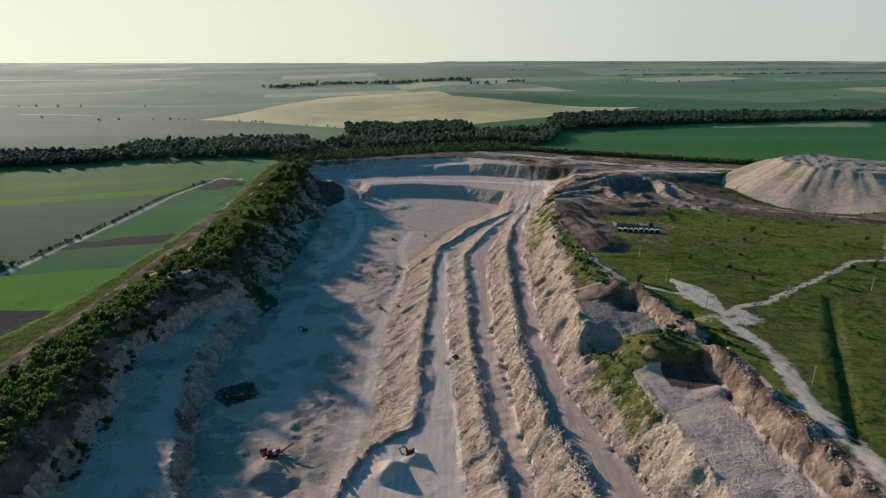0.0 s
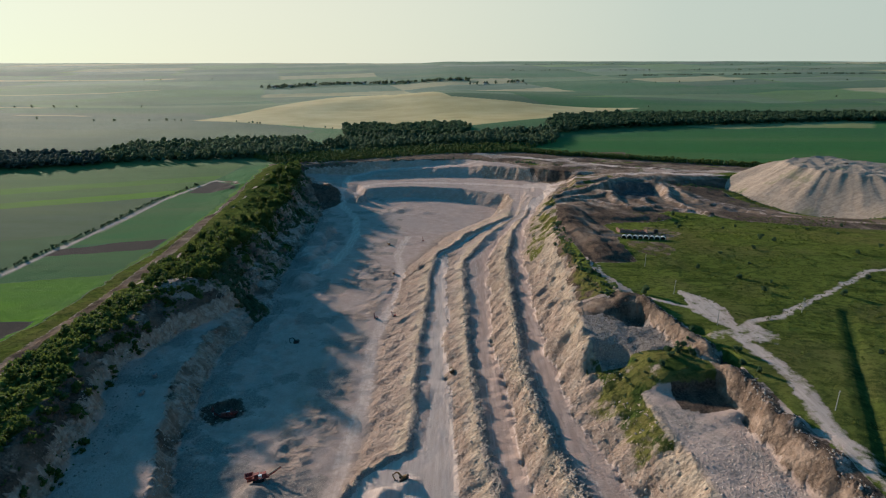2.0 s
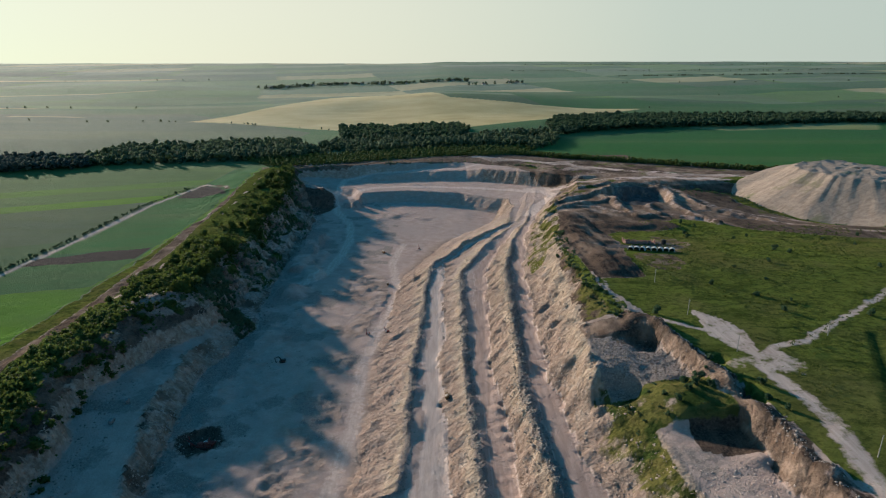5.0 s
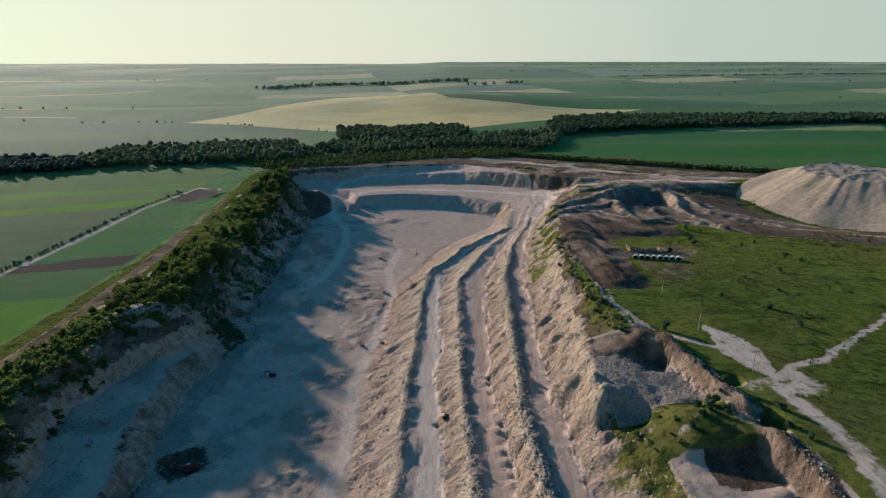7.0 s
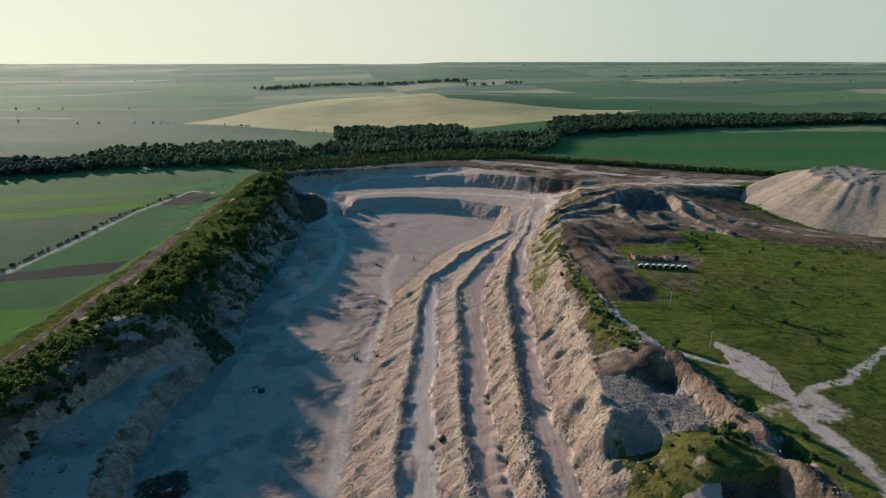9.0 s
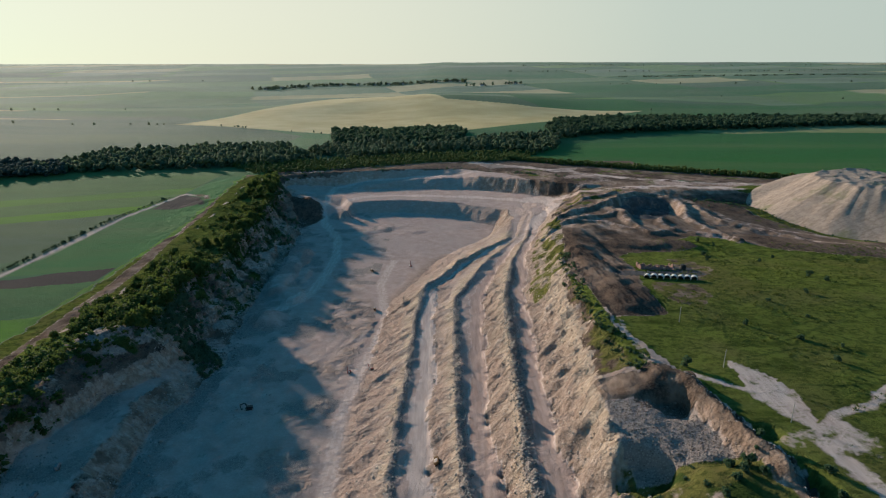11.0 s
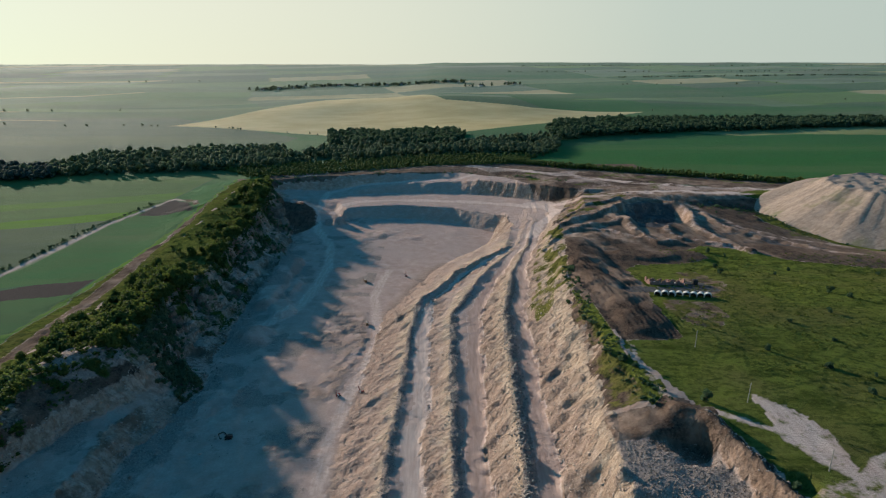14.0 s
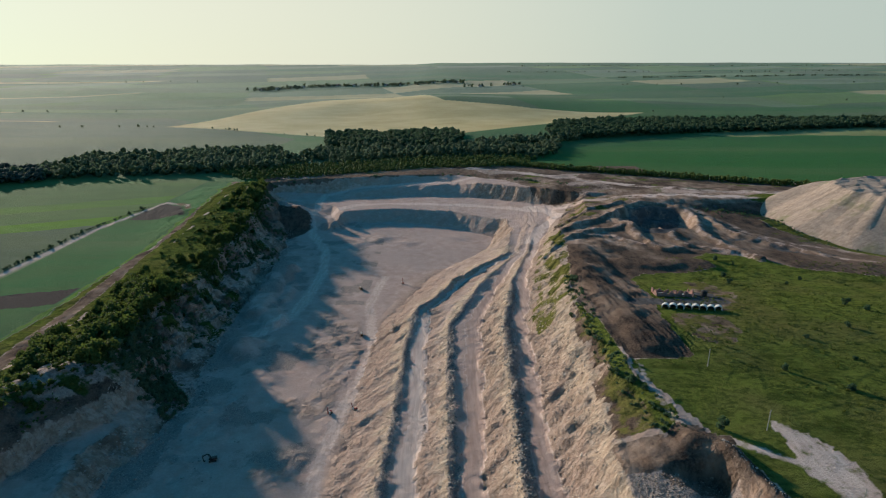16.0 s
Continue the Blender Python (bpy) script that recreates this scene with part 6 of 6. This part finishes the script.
# spoil heap
def spoil_heap():
    cx, cy, h = 446, 664, 37.0
    us, vs = np.linspace(0.02, 1, 90), np.linspace(0, 2 * math.pi, 260)
    U, V = np.meshgrid(us, vs)
    ca, sa = np.cos(V), np.sin(V)
    reach = 1 / np.sqrt((ca / np.where(ca < 0, 120, 170)) ** 2 + (sa / np.where(sa > 0, 110, 120)) ** 2)
    reach = reach * (1 + 0.02 * np.sin(5 * V + 1) + 0.015 * np.sin(11 * V))
    X, Y = cx + reach * U * (0.36 * ca - 0.93 * sa), cy + reach * U * (-0.93 * ca - 0.36 * sa)
    edge = 0.5 * (1 + 0.08 * fbm(V * 6, V * 0, 1.0, 54, 3)) + 0 * U
    t = np.clip((1 - U) / (1 - edge), 0, 1.0)
    flank = np.sin(t * math.pi)
    gully = flank * (1.0 * fbm(V * 9, U * 1.5, 1.0, 55, 4) + 0.45 * fbm(V * 34, U * 2, 1.0, 56, 2))
    rim = np.exp(-((t - 0.98) / 0.04) ** 2)
    base = -34.0 * (1 - U) + heights(X, Y) * U
    Z = base - 1.0 + (h + 1) * t + gully + (t >= 1) * 1.4 * fbm(X, Y, 7, 57, 3) + rim * (0.3 + 0.9 * fbm(X, Y, 9, 58, 2)) + 0.35 * fbm(X, Y, 5, 59, 2)
    Z = np.where(U >= 0.999, heights(X, Y) - 1.5, Z)
    nv, nu = U.shape
    verts = np.stack([X, Y, Z], -1).reshape(-1, 3)
    i = np.arange(nv * nu).reshape(nv, nu)
    f = np.stack([i[:-1, :-1], i[:-1, 1:], i[1:, 1:], i[1:, :-1]], -1).reshape(-1, 4)
    g = Nodes("heap_spoil", 0.95)
    c = g.mix(g.fit(g.noise(0.25, 6), 0.35, 0.7), (0.255, 0.192, 0.146), (0.37, 0.285, 0.222))
    c = g.mix(g.fit(g.noise(0.35, 5, g.stretch(0.25, 1.4, 0.25, -38)), 0.50, 0.66, 0.0, 0.6), c, (0.20, 0.148, 0.108))
    c = g.mix(g.fit(g.noise(0.9, 6), 0.58, 0.68, 0.0, 0.7), c, (0.15, 0.115, 0.085))
    c = g.mix(g.fit(g.noise(0.03, 6), 0.55, 0.66, 0.0, 0.6), c, (0.13, 0.135, 0.055))
    g.colour(c)
    g.bump(g.noise(0.8, 6), 1.0, 0.8)
    me = mesh_of("spoil_mound", verts, f, g.m, True)
    return tagged(new("spoil_mound", me), "large pale flat-topped spoil heap with patches of weeds", "heap")


spoil_heap()
rows = []
for k in range(420):
    a, r = rng.uniform(0.2, 2.9), rng.uniform(0.97, 1.1)
    p, q = r * math.cos(a), r * math.sin(a)
    p, q = p * (120 if p < 0 else 170), q * (110 if q > 0 else 120)
    x, y = 446 + 0.36 * p - 0.93 * q, 664 - 0.93 * p - 0.36 * q
    if x < 520 and y < 720 and fbm(np.array([x]), np.array([y]), 14, 25, 2)[0] > 0.02:
        rows.append((x, y, ground_z(x, y) - 0.2, rng.uniform(0.8, 2.4)))
for k in range(160):
    x, y = 318 + rng.normal() * 22, 708 + rng.normal() * 10
    rows.append((x, y, ground_z(x, y) - 0.2, rng.uniform(1.0, 3.0)))
scatter("heap_growth", bush_kinds, rows, LEAF_WOOD, "dark bushes along the foot of the spoil heap", "bushes", rng)


# far village
def house(w, d, h):
    b = tagged(new("house"), "small far village house with pale walls and dark roof", "house", "houses of the village")
    part("wall", box(0, 0, -1, w, d, h + 1, 0.05), PLASTER, b)
    bm = bmesh.new()
    e = 0.5
    pts = [(-w / 2 - e, -d / 2 - e, h), (w / 2 + e, -d / 2 - e, h), (w / 2 + e, d / 2 + e, h), (-w / 2 - e, d / 2 + e, h), (-w / 2 - e, 0, h + d * 0.4), (w / 2 + e, 0, h + d * 0.4)]
    vs = [bm.verts.new(p) for p in pts]
    for f in ((0, 1, 5, 4), (2, 3, 4, 5), (1, 2, 5), (3, 0, 4), (3, 2, 1, 0)):
        bm.faces.new([vs[k] for k in f])
    roof = part("roof", bm, ROOFING, b)
    part("chimney", box(w * 0.2, 0.8, h + 0.5, 0.7, 0.7, d * 0.4 + 0.8, 0.03), BRICK, roof)
    for k in (-1, 1):
        part("window", box(k * w * 0.25, -d / 2 - 0.02, 1.0, 1.3, 0.1, 1.4, 0.02), GLASS, b)
    return b


VILLAGE = [(-800, 2930), (-740, 2990), (-690, 3040), (-640, 3090), (-560, 3110), (-480, 3130), (-400, 3120), (-320, 3150), (-245, 3150), (-170, 3140), (-90, 3140), (-10, 3130), (60, 3130), (104, 3120), (340, 3040), (375, 3050), (205, 2960)]
home = house(16, 10, 5)
for k, (x, y) in enumerate(VILLAGE):
    ob = home if k == 0 else copy_thing(home, home.matrix_basis)
    ob.matrix_basis = pose(x, y, ground_z(x, y), 0, 0, rng.uniform(-40, 40))
rows = []
for x, y in VILLAGE:
    for _ in range(16 if x < 120 else 8):
        px, py = x + rng.normal() * 38, y + rng.normal() * 16
        rows.append((px, py, ground_z(px, py) - 0.5, rng.uniform(8, 16)))
far_kinds = [small_tree(400 + k, 0.5, 1.0, 4, 16, 0.45, 0.2) for k in range(3)]
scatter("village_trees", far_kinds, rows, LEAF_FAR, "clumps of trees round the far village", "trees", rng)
rows = []
for (ax, ay), (bx, by), n, dens in (((-1262, 1716), (-700, 1705), 50, 0.12), ((-700, 1705), (-260, 1485), 30, 0.3), ((-1500, 2090), (-600, 2150), 70, 0.12),
                                     ((620, 1900), (1700, 2000), 80, 0.03), ((700, 2420), (1800, 2360), 60, 0.06), ((300, 2925), (2236, 3100), 140, 0.15), ((1000, 3500), (2534, 3523), 260, 0.9),
                                     ((-2600, 3300), (-900, 3400), 160, 0.1), ((400, 3900), (2600, 4000), 300, 0.3), ((600, 4600), (3600, 4650), 300, 0.7)):
    for k in range(n):
        if rng.uniform() > dens or vnoise(np.array([ax + k * 40.0]), np.array([ay * 1.0]), 170, 60)[0] < -0.2:
            continue
        t = (k + rng.uniform()) / n
        x, y = ax + (bx - ax) * t, ay + (by - ay) * t + rng.normal() * 6
        rows.append((x, y, ground_z(x, y) - 0.5, rng.uniform(4, 8) * (1 if y < 3000 else 1.2)))
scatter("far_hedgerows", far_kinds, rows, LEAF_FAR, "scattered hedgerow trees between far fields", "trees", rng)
